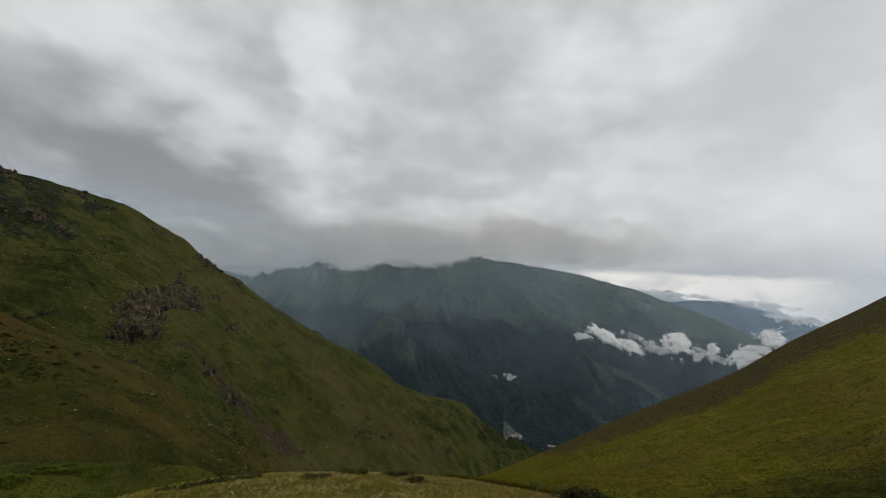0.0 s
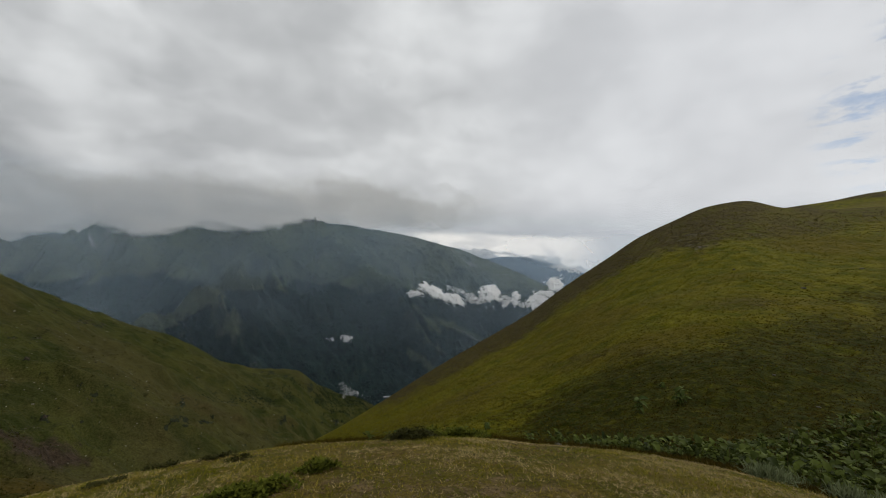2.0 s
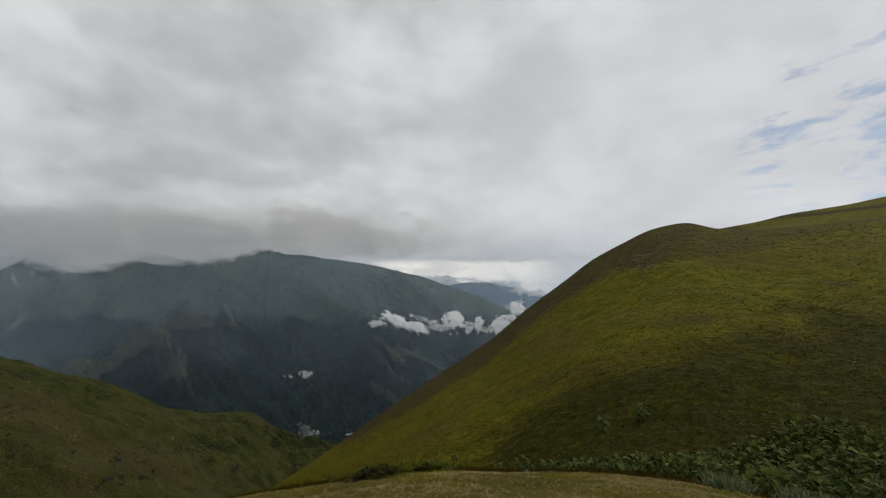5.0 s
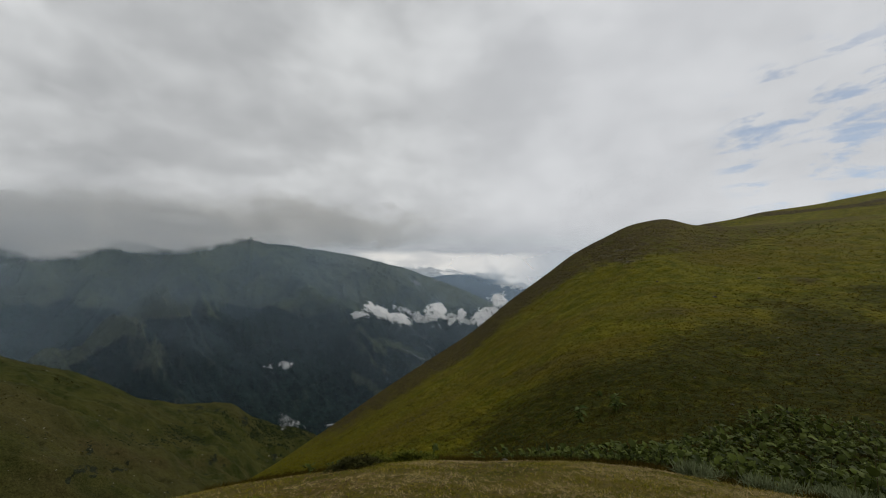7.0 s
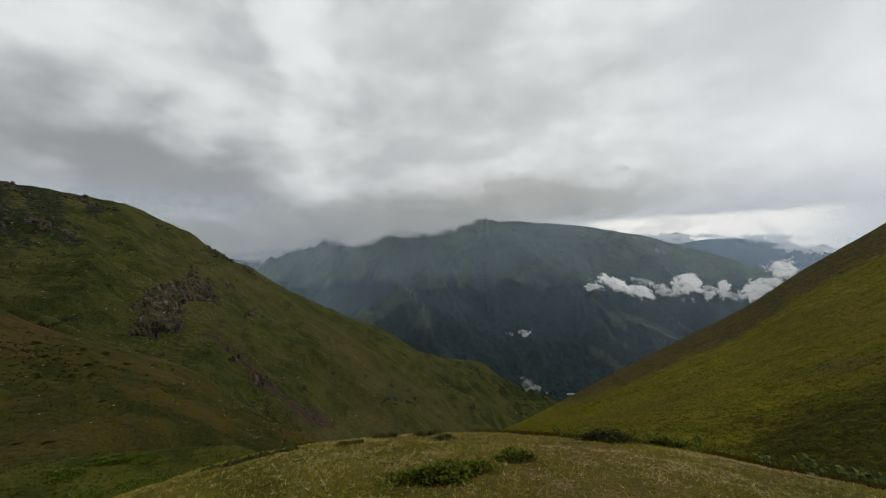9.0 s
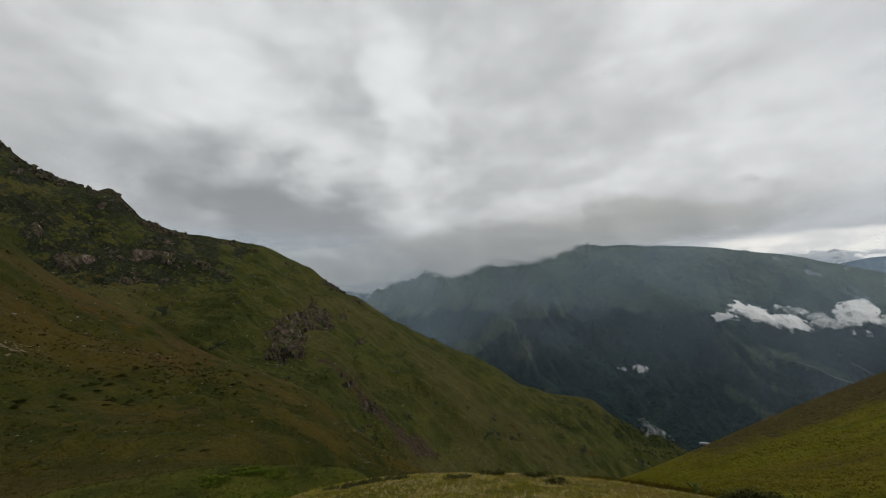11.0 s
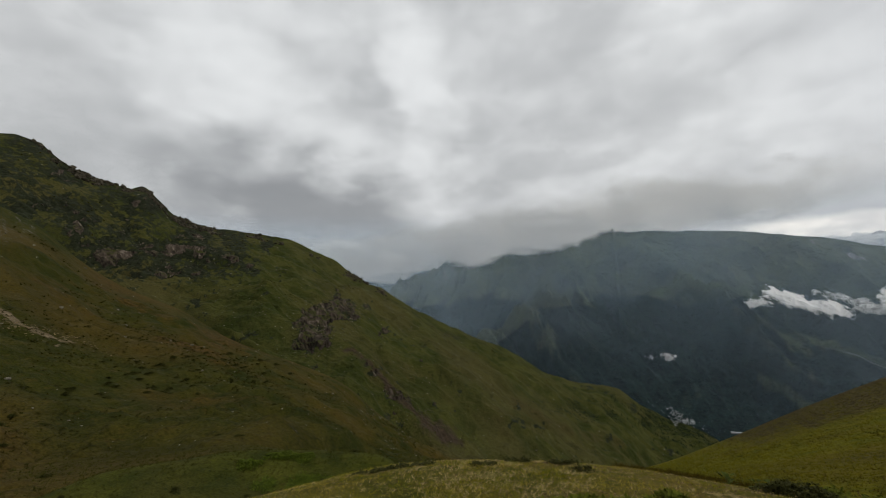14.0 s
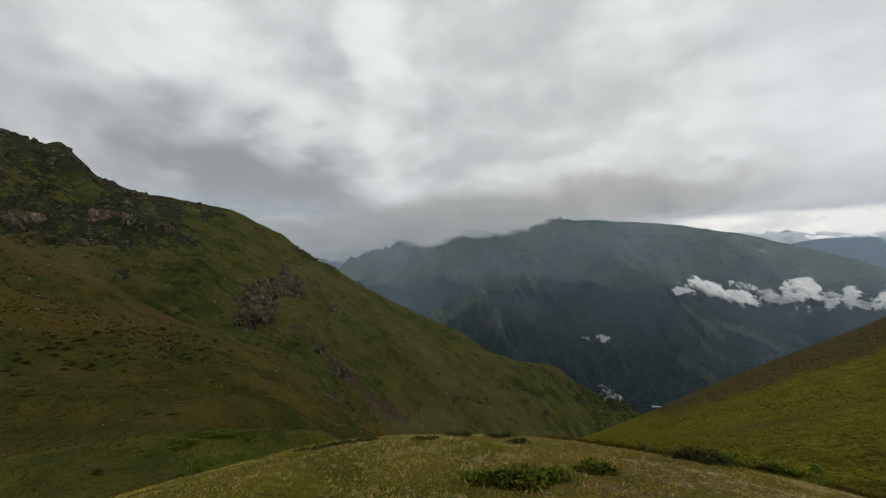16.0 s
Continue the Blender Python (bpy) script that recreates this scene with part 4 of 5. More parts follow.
lush = rough2(P[:, 0], P[:, 1], 0.9, 4, 0.55, 200)
bald = smooth(1.5, 0.5, np.hypot(P[:, 0] - 1.9, (P[:, 1] - 2.9) * 0.9))
bare = smooth(0.05, 0.5, rough2(P[:, 0], P[:, 1], 0.4, 4, 0.6, 23)) * smooth(-25, 15, az_)
ok = rng.uniform(0, 1, N) < (0.35 + 0.65 * smooth(-0.5, 0.3, lush)) * (1 - 0.8 * bald) * (1 - 0.75 * bare)
P, lush = P[ok], lush[ok]
patch = rough2(P[:, 0], P[:, 1], 0.55, 4, 0.6, 203) + 0.35 * rng.normal(0, 1, len(P))
for name, pick, mat, label in (("green_turf", patch > 0.05, turf_m, "short green turf in patches on the knoll"), ("dry_turf", patch <= 0.05, blade_m, "short dry yellow grass covering the knoll")):
    blades(name, P[pick], rng, 3, 0.026 + 0.026 * smooth(-0.2, 0.5, lush[pick]), 0.0065, 1.2, mat, label)
N = 1500
az_, r_ = rng.uniform(-60, 60, N), np.sqrt(rng.uniform(2.6 ** 2, 8.6 ** 2, N))
P = on_ground(az_, r_)
P = P[rng.uniform(0, 1, N) < smooth(-0.1, 0.5, rough2(P[:, 0], P[:, 1], 1.3, 3, 0.5, 207))]
blades("dry_grass", P, rng, 4, 0.06, 0.003, 0.6, straw_m, "thin dry straw-coloured grass stalks on the knoll")
N = 40000
az_, r_ = rng.uniform(-60, 88, N), np.sqrt(rng.uniform(2.3 ** 2, 8.8 ** 2, N))
P = on_ground(az_, r_)
P = P[rng.uniform(0, 1, N) < 0.08 + 0.90 * smooth(-0.1, 0.35, rough2(P[:, 0], P[:, 1], 1.0, 4, 0.6, 209)) * smooth(-35, 5, az_)]
blades("withered_grass", P, rng, 5, 0.026, 0.0075, 2.2, withered_m, "matted withered grass lying between the green turf")



def tufty(A, x, y):
    """Grass stands in low terraces along the slope."""
    return 0.25 + 0.75 * smooth(-0.15, 0.25, rough2(A * 1.5, np.log(np.hypot(x, y)) * 34, 1.0, 3, 0.6, 247))


P = strew("hillside", 80000, rng, lambda A, E, x, y: (1 - 0.85 * heathy(A, E, x, y)) * (0.15 + 0.85 * smooth(-5.5, 4.5, E - curve(LOW, A) + 6.5 * rough2(x, y, 9, 5, 0.6, 241))), (6, 92), (0.02, 0.97))
tall = 0.035 + 0.0024 * P[:, 5]
blades("hill_grass", P, rng, 4, tall * rng.uniform(0.5, 1.2, len(P)), tall * 0.3, 1.7, hill_blade_m, "coarse yellow-green grass covering the hillside")
P = strew("hillside", 130000, rng, lambda A, E, x, y: tufty(A, x, y) * (1 - 0.9 * heathy(A, E, x, y)) * (0.012 + 0.988 * smooth(5.5, -4.5, E - curve(LOW, A) + 6.5 * rough2(x, y, 9, 5, 0.6, 241))), (6, 92), (0.02, 0.93))
tall = 0.035 + 0.0026 * P[:, 5]
blades("hill_sedge", P, rng, 4, tall * rng.uniform(0.5, 1.2, len(P)), tall * 0.3, 1.5, sedge_m, "dark sedge and brown tufts on the foot of the hill")
P = strew("hillside", 42000, rng, lambda A, E, x, y: heathy(A, E, x, y), (9, 92), (0.3, 0.99))
blades("hill_heather", P, rng, 4, 0.0019 * P[:, 5], 0.0012 * P[:, 5], 1.3, heather_m, "brown heather on the top of the hill")

# the furrow between knoll and hill
N = 26000
az_, r_ = rng.uniform(8, 92, N), rng.uniform(8.4, 14.0, N)
P = on_ground(az_, r_)
P[:, 2] = np.where(r_ > 11, np.maximum(P[:, 2], land_at("hillside", az_, r_)), P[:, 2])
blades("furrow_grass", P, rng, 4, 0.12, 0.018, 1.0, sedge_m, "dark grass in the furrow below the knoll")

# meadow in the hollow
N = 26000
az_, r_ = rng.uniform(-72, 6, N), np.exp(rng.uniform(math.log(11), math.log(110), N))
P = on_ground(az_, r_)
blades("meadow_grass", P, rng, 4, 0.06 + 0.004 * r_, 0.02 + 0.0012 * r_, 1.3, meadow_m, "rough grass of the meadow in the hollow")


def lumps(name, P, size, rng, mat, label, category, flat=True, sub=1, squash=0.6, kind="stuff", jag=0.3):
    """Many small uneven solids, one for each place."""
    v0, f0 = SPHERE[sub]
    n = len(P)
    size = np.broadcast_to(size, (n,)) * rng.uniform(0.55, 1.45, n)
    k = 1 + jag * rng.normal(0, 1, (n, len(v0)))
    turn = rng.uniform(0, 2 * np.pi, n)
    V = v0[None] * np.clip(k, 0.45, 1.7)[..., None] * np.stack([rng.uniform(0.7, 1.4, n), rng.uniform(0.7, 1.2, n), squash * rng.uniform(0.6, 1.3, n)], 1)[:, None]
    c, s = np.cos(turn)[:, None], np.sin(turn)[:, None]
    V = np.stack([V[..., 0] * c - V[..., 1] * s, V[..., 0] * s + V[..., 1] * c, V[..., 2]], -1) * size[:, None, None]
    V = V + P[:, None, :3]
    F = f0[None] + (np.arange(n) * len(v0))[:, None, None]
    return tagged(new(name, tri_mesh(name, V, F, mat, flat=flat)), label, category, kind=kind)


# gravel on the worn top of the knoll
N = 5200
P = np.stack([rng.normal(1.9, 0.95, N), rng.normal(2.9, 1.0, N)], 1)
az_, r_ = np.degrees(np.arctan2(P[:, 0], P[:, 1])), np.hypot(P[:, 0], P[:, 1])
lumps("gravel", on_ground(az_, r_), 0.008, rng, gravel_m, "loose grey-brown gravel on the worn top of the knoll", "gravel")

N = 15000
az_, r_ = rng.uniform(-50, 88, N), np.sqrt(rng.uniform(2.3 ** 2, 8.4 ** 2, N))
P = on_ground(az_, r_)
ok = rng.uniform(0, 1, N) < 0.10 + 0.90 * smooth(-0.15, 0.35, rough2(P[:, 0], P[:, 1], 1.1, 4, 0.55, 215)) * smooth(-30, 10, az_)
lumps("dry_litter", P[ok] + np.array([0, 0, 0.012]), 0.009, rng, litter_m, "withered leaves and earth crumbs between the grass", "litter", squash=0.35)

# crags, scree and scattered stones on the slopes
def crag_sheet(name, land, az, e, lift, rough, step, label, seed, mask):
    """Bare bedrock that stands out of a hillside: a broken face, sinking under the turf where the mask falls below 0."""
    axis, R_, X, Y, Z, E = LAND[land]
    a = np.arange(az[0], az[1], step)
    c = (a - axis[0]) / (axis[1] - axis[0])
    i = c.astype(int)
    f = c - i
    rows = np.linspace(0, R_.shape[0] - 1.001, R_.shape[0] * 3)
    j = rows.astype(int)[:, None]
    g = rows[:, None] - j

    def at(G):
        return (G[j, i] * (1 - f) + G[j, i + 1] * f) * (1 - g) + (G[j + 1, i] * (1 - f) + G[j + 1, i + 1] * f) * g

    Rr, Zz, Ee = at(R_), at(Z), at(E)
    keep = np.nonzero(((Ee > e[0]) & (Ee < e[1])).any(1))[0]
    Rr, Zz, Ee = (q[keep[0]:keep[-1] + 1] for q in (Rr, Zz, Ee))
    A = np.broadcast_to(a, Rr.shape)
    m = mask(A, Ee)
    x, y = polar(A, Rr)
    # blocks and clefts: the face steps in and out towards the valley
    blocks = rough2(A + 0.3 * Ee, Ee * 0.9, 1.1, 3, 0.5, seed, True)
    steps = rough2(A * 0.6 - Ee * 0.4, Ee * 1.1, 0.8, 3, 0.5, seed + 1)
    on = smooth(-0.03, 0.22, m)
    Zz = Zz + lift * on + rough * on * (0.6 * blocks + 0.6 * steps) - 3.0 * smooth(0.02, -0.10, m)
    Rr = Rr - rough * on * blocks * 0.7
    x, y = polar(A, Rr)
    idx = np.arange(Rr.size).reshape(Rr.shape)
    quads = np.stack([idx[:-1, :-1], idx[:-1, 1:], idx[1:, 1:], idx[1:, :-1]], -1).reshape(-1, 4)
    live = (m.ravel()[quads].max(1) > -0.08) & (Ee.ravel()[quads].min(1) > e[0]) & (Ee.ravel()[quads].max(1) < e[1])
    quads = quads[live]
    used, inv = np.unique(quads, return_inverse=True)
    quads = inv.reshape(-1, 4)
    V = np.stack([x, y, Zz], -1).reshape(-1, 3)[used]
    F = np.concatenate([quads[:, [0, 1, 2]], quads[:, [0, 2, 3]]])
    return tagged(new(name, tri_mesh(name, V, F, crag_face_m, flat=True)), label, "rock", kind="structure")


crag_sheet("outcrop_face", "mountainside", (-37, -24), (-11, 2.4), 1.5, 3.6, 0.05, "large purplish-brown rock outcrop with dark clefts on the green mountainside", 441, rocky)
crag_sheet("cliff_band", "mountainside", (-72, -39.5), (0.5, 17), 1.2, 3.6, 0.07, "dark broken cliff bands below the mountain crest", 443, rocky)
crag_sheet("slope_crags", "mountainside", (-24, -12), (-20, -3), 1.5, 4.0, 0.06, "small pale rock ribs on the mountainside turf", 445, rocky)
P = strew("mountainside", 30000, rng, lambda A, E, x, y: smooth(-0.5, 0.05, rocky(A, E)) * smooth(0.3, -0.1, rocky(A, E)) * smooth(-0.3, 0.4, rough2(x, y, 22, 3, 0.5, 221)), (-75, -10))
lumps("crag_rocks", P, 0.0013 * P[:, 5], rng, crag_m, "dark broken blocks lying round the outcrops of the mountainside", "rock", squash=0.8)
P = strew("mountainside", 5000, rng, lambda A, E, x, y: smooth(0.0, 0.5, rough2(x, y, 45, 4, 0.6, 225)) * (0.25 + 0.75 * blob(A, E, -51.5, 12, 4, 4)), (-75, -22), (0.955, 1.0))
lumps("crest_rocks", P, 0.0036 * P[:, 5], rng, crag_m, "dark rocks breaking the crest of the mountain", "rock", squash=1.0)
P = strew("mountainside", 9000, rng, lambda A, E, x, y: 0.9 * blob(A, E, -32.0, -8.0, 2.4, 2.0) + 0.8 * blob(A, E, -28, -2.5, 3.0, 1.6) + 0.25 * blob(A, E, -44, 2, 7, 4) + 0.2 * blob(A, E, -30, -3, 9, 6) + 0.2 * blob(A, E, -18, -12, 8, 5) + 0.06, (-70, 18))
lumps("slope_stones", P, 0.0013 * P[:, 5], rng, pale_m, "pale stones scattered over the mountainside", "stone")
SCREE = [(-75, 6.8), (-68.5, 3.6), (-66.5, 1.4), (-64, 0.5), (-60.7, -2.2), (-58.2, -3.1), (-54.4, -5.3), (-50, -9)]
P = strew("mountain_spur", 60000, rng, lambda A, E, x, y: np.exp(-((E - curve(SCREE, A)) / curve([(-75, 1.2), (-66, 0.75), (-60, 0.45), (-54, 0.3), (-50, 0.2)], A)) ** 2) * smooth(-53, -60, A), (-75, -50))
lumps("scree_stones", P, 0.0012 * P[:, 5], rng, scree_m, "pale ochre scree lying in the gully", "scree")
P = strew("mountain_spur", 2400, rng, lambda A, E, x, y: 0.10 + 0.8 * blob(A, E, -24, -16.8, 3, 0.9) + 0.8 * blob(A, E, -20.5, -19.8, 2.5, 1.2) + 0.25 * blob(A, E, -62, 8, 6, 2.5), (-75, -14))
lumps("spur_stones", P, 0.0017 * P[:, 5], rng, pale_m, "pale stones lying on the spur", "stone")
P = strew("far_mountain", 2600, rng, lambda A, E, x, y: 0.5 * blob(A, E, 10.5, -1.8, 2.4, 0.7) + 0.35 * blob(A, E, 15, 3.0, 6, 2.2) * smooth(0.1, 0.4, rough2(A, E * 1.5, 2.0, 4, 0.6, 227)) + 0.5 * blob(A, E, -5.0, 4.9, 0.8, 0.5)
          + 0.4 * blob(A, E, 23, 1.5, 4, 0.7) + 0.012, (-20, 44), (0.3, 0.88))
lumps("scar_rocks", P, 0.0013 * P[:, 5], rng, scar_m, "pale rock scars and old snow on the far mountain", "rock", squash=0.4)
P = strew("mountainside", 70000, rng, lambda A, E, x, y: np.clip(1.0 * blob(A, E, 8, -16.4, 4.5, 0.7) + 0.9 * blob(A, E, 13.5, -16.9, 3.5, 0.6) + 0.8 * blob(A, E, 17.5, -18.0, 2.5, 0.8) + 0.5 * blob(A, E, 3, -15.6, 3, 0.5), 0, 1)
          * smooth(-0.25, 0.2, rough2(x, y, 50, 5, 0.6, 229)), (-4, 22))
lumps("slope_thicket", P, 0.0013 * P[:, 5], rng, conifer_m, "dark thickets in the gullies of the lower mountainside", "shrubs", squash=0.9)
# heath clumps that roughen the slopes
P = strew("mountain_spur", 16000, rng, lambda A, E, x, y: smooth(-0.2, 0.5, rough2(x, y, 30, 4, 0.5, 231)), (-75, -10), (0.0, 0.96))
blades("spur_heath", P, rng, 4, 0.0038 * P[:, 5], 0.0030 * P[:, 5], 1.7, scrub_m, "low dark heath and grass tufts on the spur")
P = strew("mountainside", 16000, rng, lambda A, E, x, y: 0.05 + 0.6 * smooth(0.0, 0.5, rough2(x, y, 60, 4, 0.5, 233)), (-75, 22), (0.0, 0.95))
blades("slope_heath", P, rng, 4, 0.0030 * P[:, 5], 0.0026 * P[:, 5], 1.7, scrub_m, "low dark scrub speckling the mountainside")


# ---------------------------------------------------------------- things
def thing(name, label, category, group="", at=(0, 0, 0), turn=0.0):
    ob = new(name)
    ob.empty_display_size = 0.2
    ob.matrix_world = pose(*at, 0, 0, turn)
    return tagged(ob, label, category, group)


def part(name, me, parent, m=None, label=""):
    ob = new(name, me)
    ob.parent = parent
    if m is not None:
        ob.matrix_basis = m
    return tagged(ob, label)


def leaf_mesh(name, length, width, rng, mat, wave=0.06, fold=0.35, curl=0.25, segs=6):
    """A broad leaf that grows along +y: a raised midrib, wavy edges, a drooping tip."""
    V, F = [], []
    for i in range(segs + 1):
        t = i / segs
        half = width / 2 * math.sin(math.pi * min(1.0, (t * 0.93 + 0.07)) ** 0.72) * (1 + rng.uniform(-0.1, 0.1))
        y, z = length * t, length * curl * (t * 0.55 - t * t)
        edge = fold * half
        V += [(-half, y, z + edge + rng.uniform(-wave, wave) * width), (0, y, z), (half, y, z + edge + rng.uniform(-wave, wave) * width)]
    for i in range(segs):
        a = 3 * i
        for q in ((a, a + 1, a + 4, a + 3), (a + 1, a + 2, a + 5, a + 4)):
            F += [(q[0], q[1], q[2]), (q[0], q[2], q[3])]
    # its stem runs back and down to the root
    n = len(V)
    V += [(-0.004, 0, 0), (0.004, 0, 0), (0.003, -0.07, -0.16), (-0.003, -0.07, -0.16)]
    F += [(n, n + 1, n + 2), (n, n + 2, n + 3)]
    return tri_mesh(name, V, F, mat)


def tube_mesh(name, path, radius, mat, sides=5):
    """A tapering stem along a few places."""
    V, F = [], []
    for i, p in enumerate(path):
        r = radius * (1 - 0.6 * i / (len(path) - 1))
        for k in range(sides):
            a = 2 * math.pi * k / sides
            V.append((p[0] + r * math.cos(a), p[1] + r * math.sin(a), p[2]))
    for i in range(len(path) - 1):
        for k in range(sides):
            a, b = i * sides + k, i * sides + (k + 1) % sides
            F += [(a, b, b + sides), (a, b + sides, a + sides)]
    return tri_mesh(name, V, F, mat)


rng = np.random.default_rng(77)
DOCK_LEAVES = [leaf_mesh("dock_leaf", 0.135 + 0.018 * n, 0.115 + 0.014 * (n % 3), rng, dock_m, 0.10, 0.35, 0.45) for n in range(5)]
STALK = tube_mesh("stalk", [(0, 0, 0), (0.01, 0, 0.25), (0.0, 0.02, 0.5), (0.01, 0.03, 0.68)], 0.008, stalk_m)


def dock_plant(leaves, seed, tall=False):
    """A leafy dock: broad leaves on short stems in a loose rosette."""
    rng = np.random.default_rng(seed)
    root = thing("dock_plant", "broad-leaved green dock plant growing below the knoll", "plant", "dock plants")
    for n in range(leaves):
        yaw = 360 * n / leaves * 1.62 + rng.uniform(-25, 25)
        up = rng.uniform(0.10, 0.44) * (1.0 if n else 1.1)
        out = rng.uniform(0.03, 0.2)
        a = radians(yaw)
        x, y = -math.sin(a) * out, math.cos(a) * out
        m = pose(x, y, up, rng.uniform(-38, 62), rng.uniform(-28, 28), yaw) @ Matrix.Scale(rng.uniform(0.7, 1.15), 4)
        part("leaf", DOCK_LEAVES[int(rng.integers(5))], root, m)
    part("stalk", STALK, root, Matrix.Diagonal((1, 1, 1.0 if tall else 0.55, 1)))
    return root


DOCKS = [dock_plant(14 + n % 4, 500 + n, n == 3) for n in range(6)]


def place_plants():
    rng = np.random.default_rng(91)
    spots = []
    # a dense belt in the damp furrow between knoll and hill, thinning out westwards
    while len(spots) < 298:
        az, r = rng.uniform(19, 91), rng.uniform(8.3, 17.8)
        inner = float(np.interp(az, [19, 45, 60, 75, 92], [8.4, 8.8, 9.1, 9.5, 9.8]))
        wide = float(np.interp(az, [19, 30, 44, 52, 62, 68, 75, 92], [0.4, 0.7, 0.9, 1.5, 2.2, 3.8, 7.2, 9.0]))
        if not inner < r < inner + wide or rng.uniform() > float(np.interp(az, [19, 34, 37, 44, 47, 92], [0.5, 0.6, 0.15, 0.2, 1.0, 1.0])):
            continue
        if all((radians(az - a) * r) ** 2 + (r - q) ** 2 > (0.05 if az < 66 else 0.078) for a, q in spots):
            spots.append((az, r))
    used = set()
    for n, (az, r) in enumerate(spots):
        x, y = polar(az, r)
        z = max(float(ground_height(az, r)), float(land_at("hillside", np.array([az]), np.array([r]))[0]) if r > 11.6 else -99)
        k = int(rng.integers(6))
        m = pose(float(x), float(y), z - 0.03, rng.uniform(-6, 6), rng.uniform(-6, 6), rng.uniform(0, 360))
        size = rng.uniform(0.75, 1.25) * float(np.interp(az, [19, 40, 50, 60, 72], [0.42, 0.46, 0.6, 0.78, 0.98]))
        if k not in used:
            used.add(k)
            DOCKS[k].matrix_basis = m @ Matrix.Scale(size, 4)
        else:
            ob = copy_thing(DOCKS[k], m)
            ob.scale = (size,) * 3


place_plants()


herb_m = leaf_material("herb_leaf", (0.026, 0.046, 0.008), (0.115, 0.145, 0.034), 0.6, None, 0.3)
HERB_LEAVES = [leaf_mesh("herb_leaf", 0.15 + 0.02 * n, 0.10 + 0.012 * (n % 3), rng, herb_m, 0.1, 0.4, 0.5) for n in range(4)]


def tall_herb(az, el, seed, high):
    """A taller leafy herb standing alone on the foot of the hill."""
    rng = np.random.default_rng(seed)
    axis, R_, X, Y, Z, E = LAND["hillside"]
    c = int(round((az - axis[0]) / (axis[1] - axis[0])))
    e = np.degrees(np.arctan2(Z[:, c] - EYE, R_[:, c]))
    r = float(np.interp(el, e[:220], R_[:220, c]))
    x, y = polar(az, r)
    root = thing("tall_herb", "tall green herb with drooping leaves on the grassy hillside", "plant", "tall herbs", (float(x), float(y), float(land_at("hillside", np.array([az]), np.array([r]))[0]) - 0.03), rng.uniform(0, 360))
    k = high / 0.68
    part("stalk", STALK, root, Matrix.Scale(k, 4))
    for n in range(15):
        yaw, up = 137.5 * n, high * (0.25 + 0.7 * n / 15)
        part("leaf", HERB_LEAVES[n % 4], root, pose(0, 0, up, rng.uniform(-45, 20), rng.uniform(-15, 15), yaw) @ Matrix.Scale(high * rng.uniform(2.0, 3.2), 4))
    return root


tall_herb(60.7, -14.2, 601, 0.75)
tall_herb(56.2, -16.0, 602, 0.62)
tall_herb(58.7, -12.6, 603, 0.3)
tall_herb(36.4, -20.6, 604, 0.42)


def silver_herb(seed):
    """A clump of feathery grey-green leaves."""
    rng = np.random.default_rng(seed)
    root = thing("silver_herb", "feathery silver-green herb at the edge of the knoll", "plant", "silver herbs")
    n = 170
    turn, up = rng.uniform(0, 2 * np.pi, n), rng.uniform(0.2, 1.0, n)
    size = rng.uniform(0.14, 0.34, n)
    d = np.stack([np.cos(turn) * (1.1 - up), np.sin(turn) * (1.1 - up), up], 1)
    side = np.stack([-np.sin(turn), np.cos(turn), 0 * turn], 1)
    b = np.stack([rng.normal(0, 0.09, n), rng.normal(0, 0.09, n), rng.uniform(-0.02, 0.05, n)], 1)
    mid = b + d * (size * 0.55)[:, None]
    tip = b + d * size[:, None] + np.array([0, 0, -0.12]) * size[:, None]
    w = 0.011
    V = np.stack([b, mid - side * w, mid + side * w, tip], 1)
    F = (np.arange(n) * 4)[:, None, None] + np.array([[0, 1, 2], [1, 3, 2]])[None]
    part("foliage", tri_mesh("silver_foliage", V, F, silver_m, True), root)
    part("stem", STALK, root, Matrix.Scale(0.3, 4))
    return root


SILVERS = [silver_herb(700 + n) for n in range(3)]
rng = np.random.default_rng(92)
for n in range(26):
    az, r = 66 + 24 * rng.uniform() ** 0.7, rng.uniform(8.4, 9.7)
    x, y = polar(az, r)
    m = pose(float(x), float(y), float(ground_height(az, r)) - 0.02, 0, 0, rng.uniform(0, 360))
    if n < 3:
        SILVERS[n].matrix_basis = m
    else:
        copy_thing(SILVERS[n % 3], m)


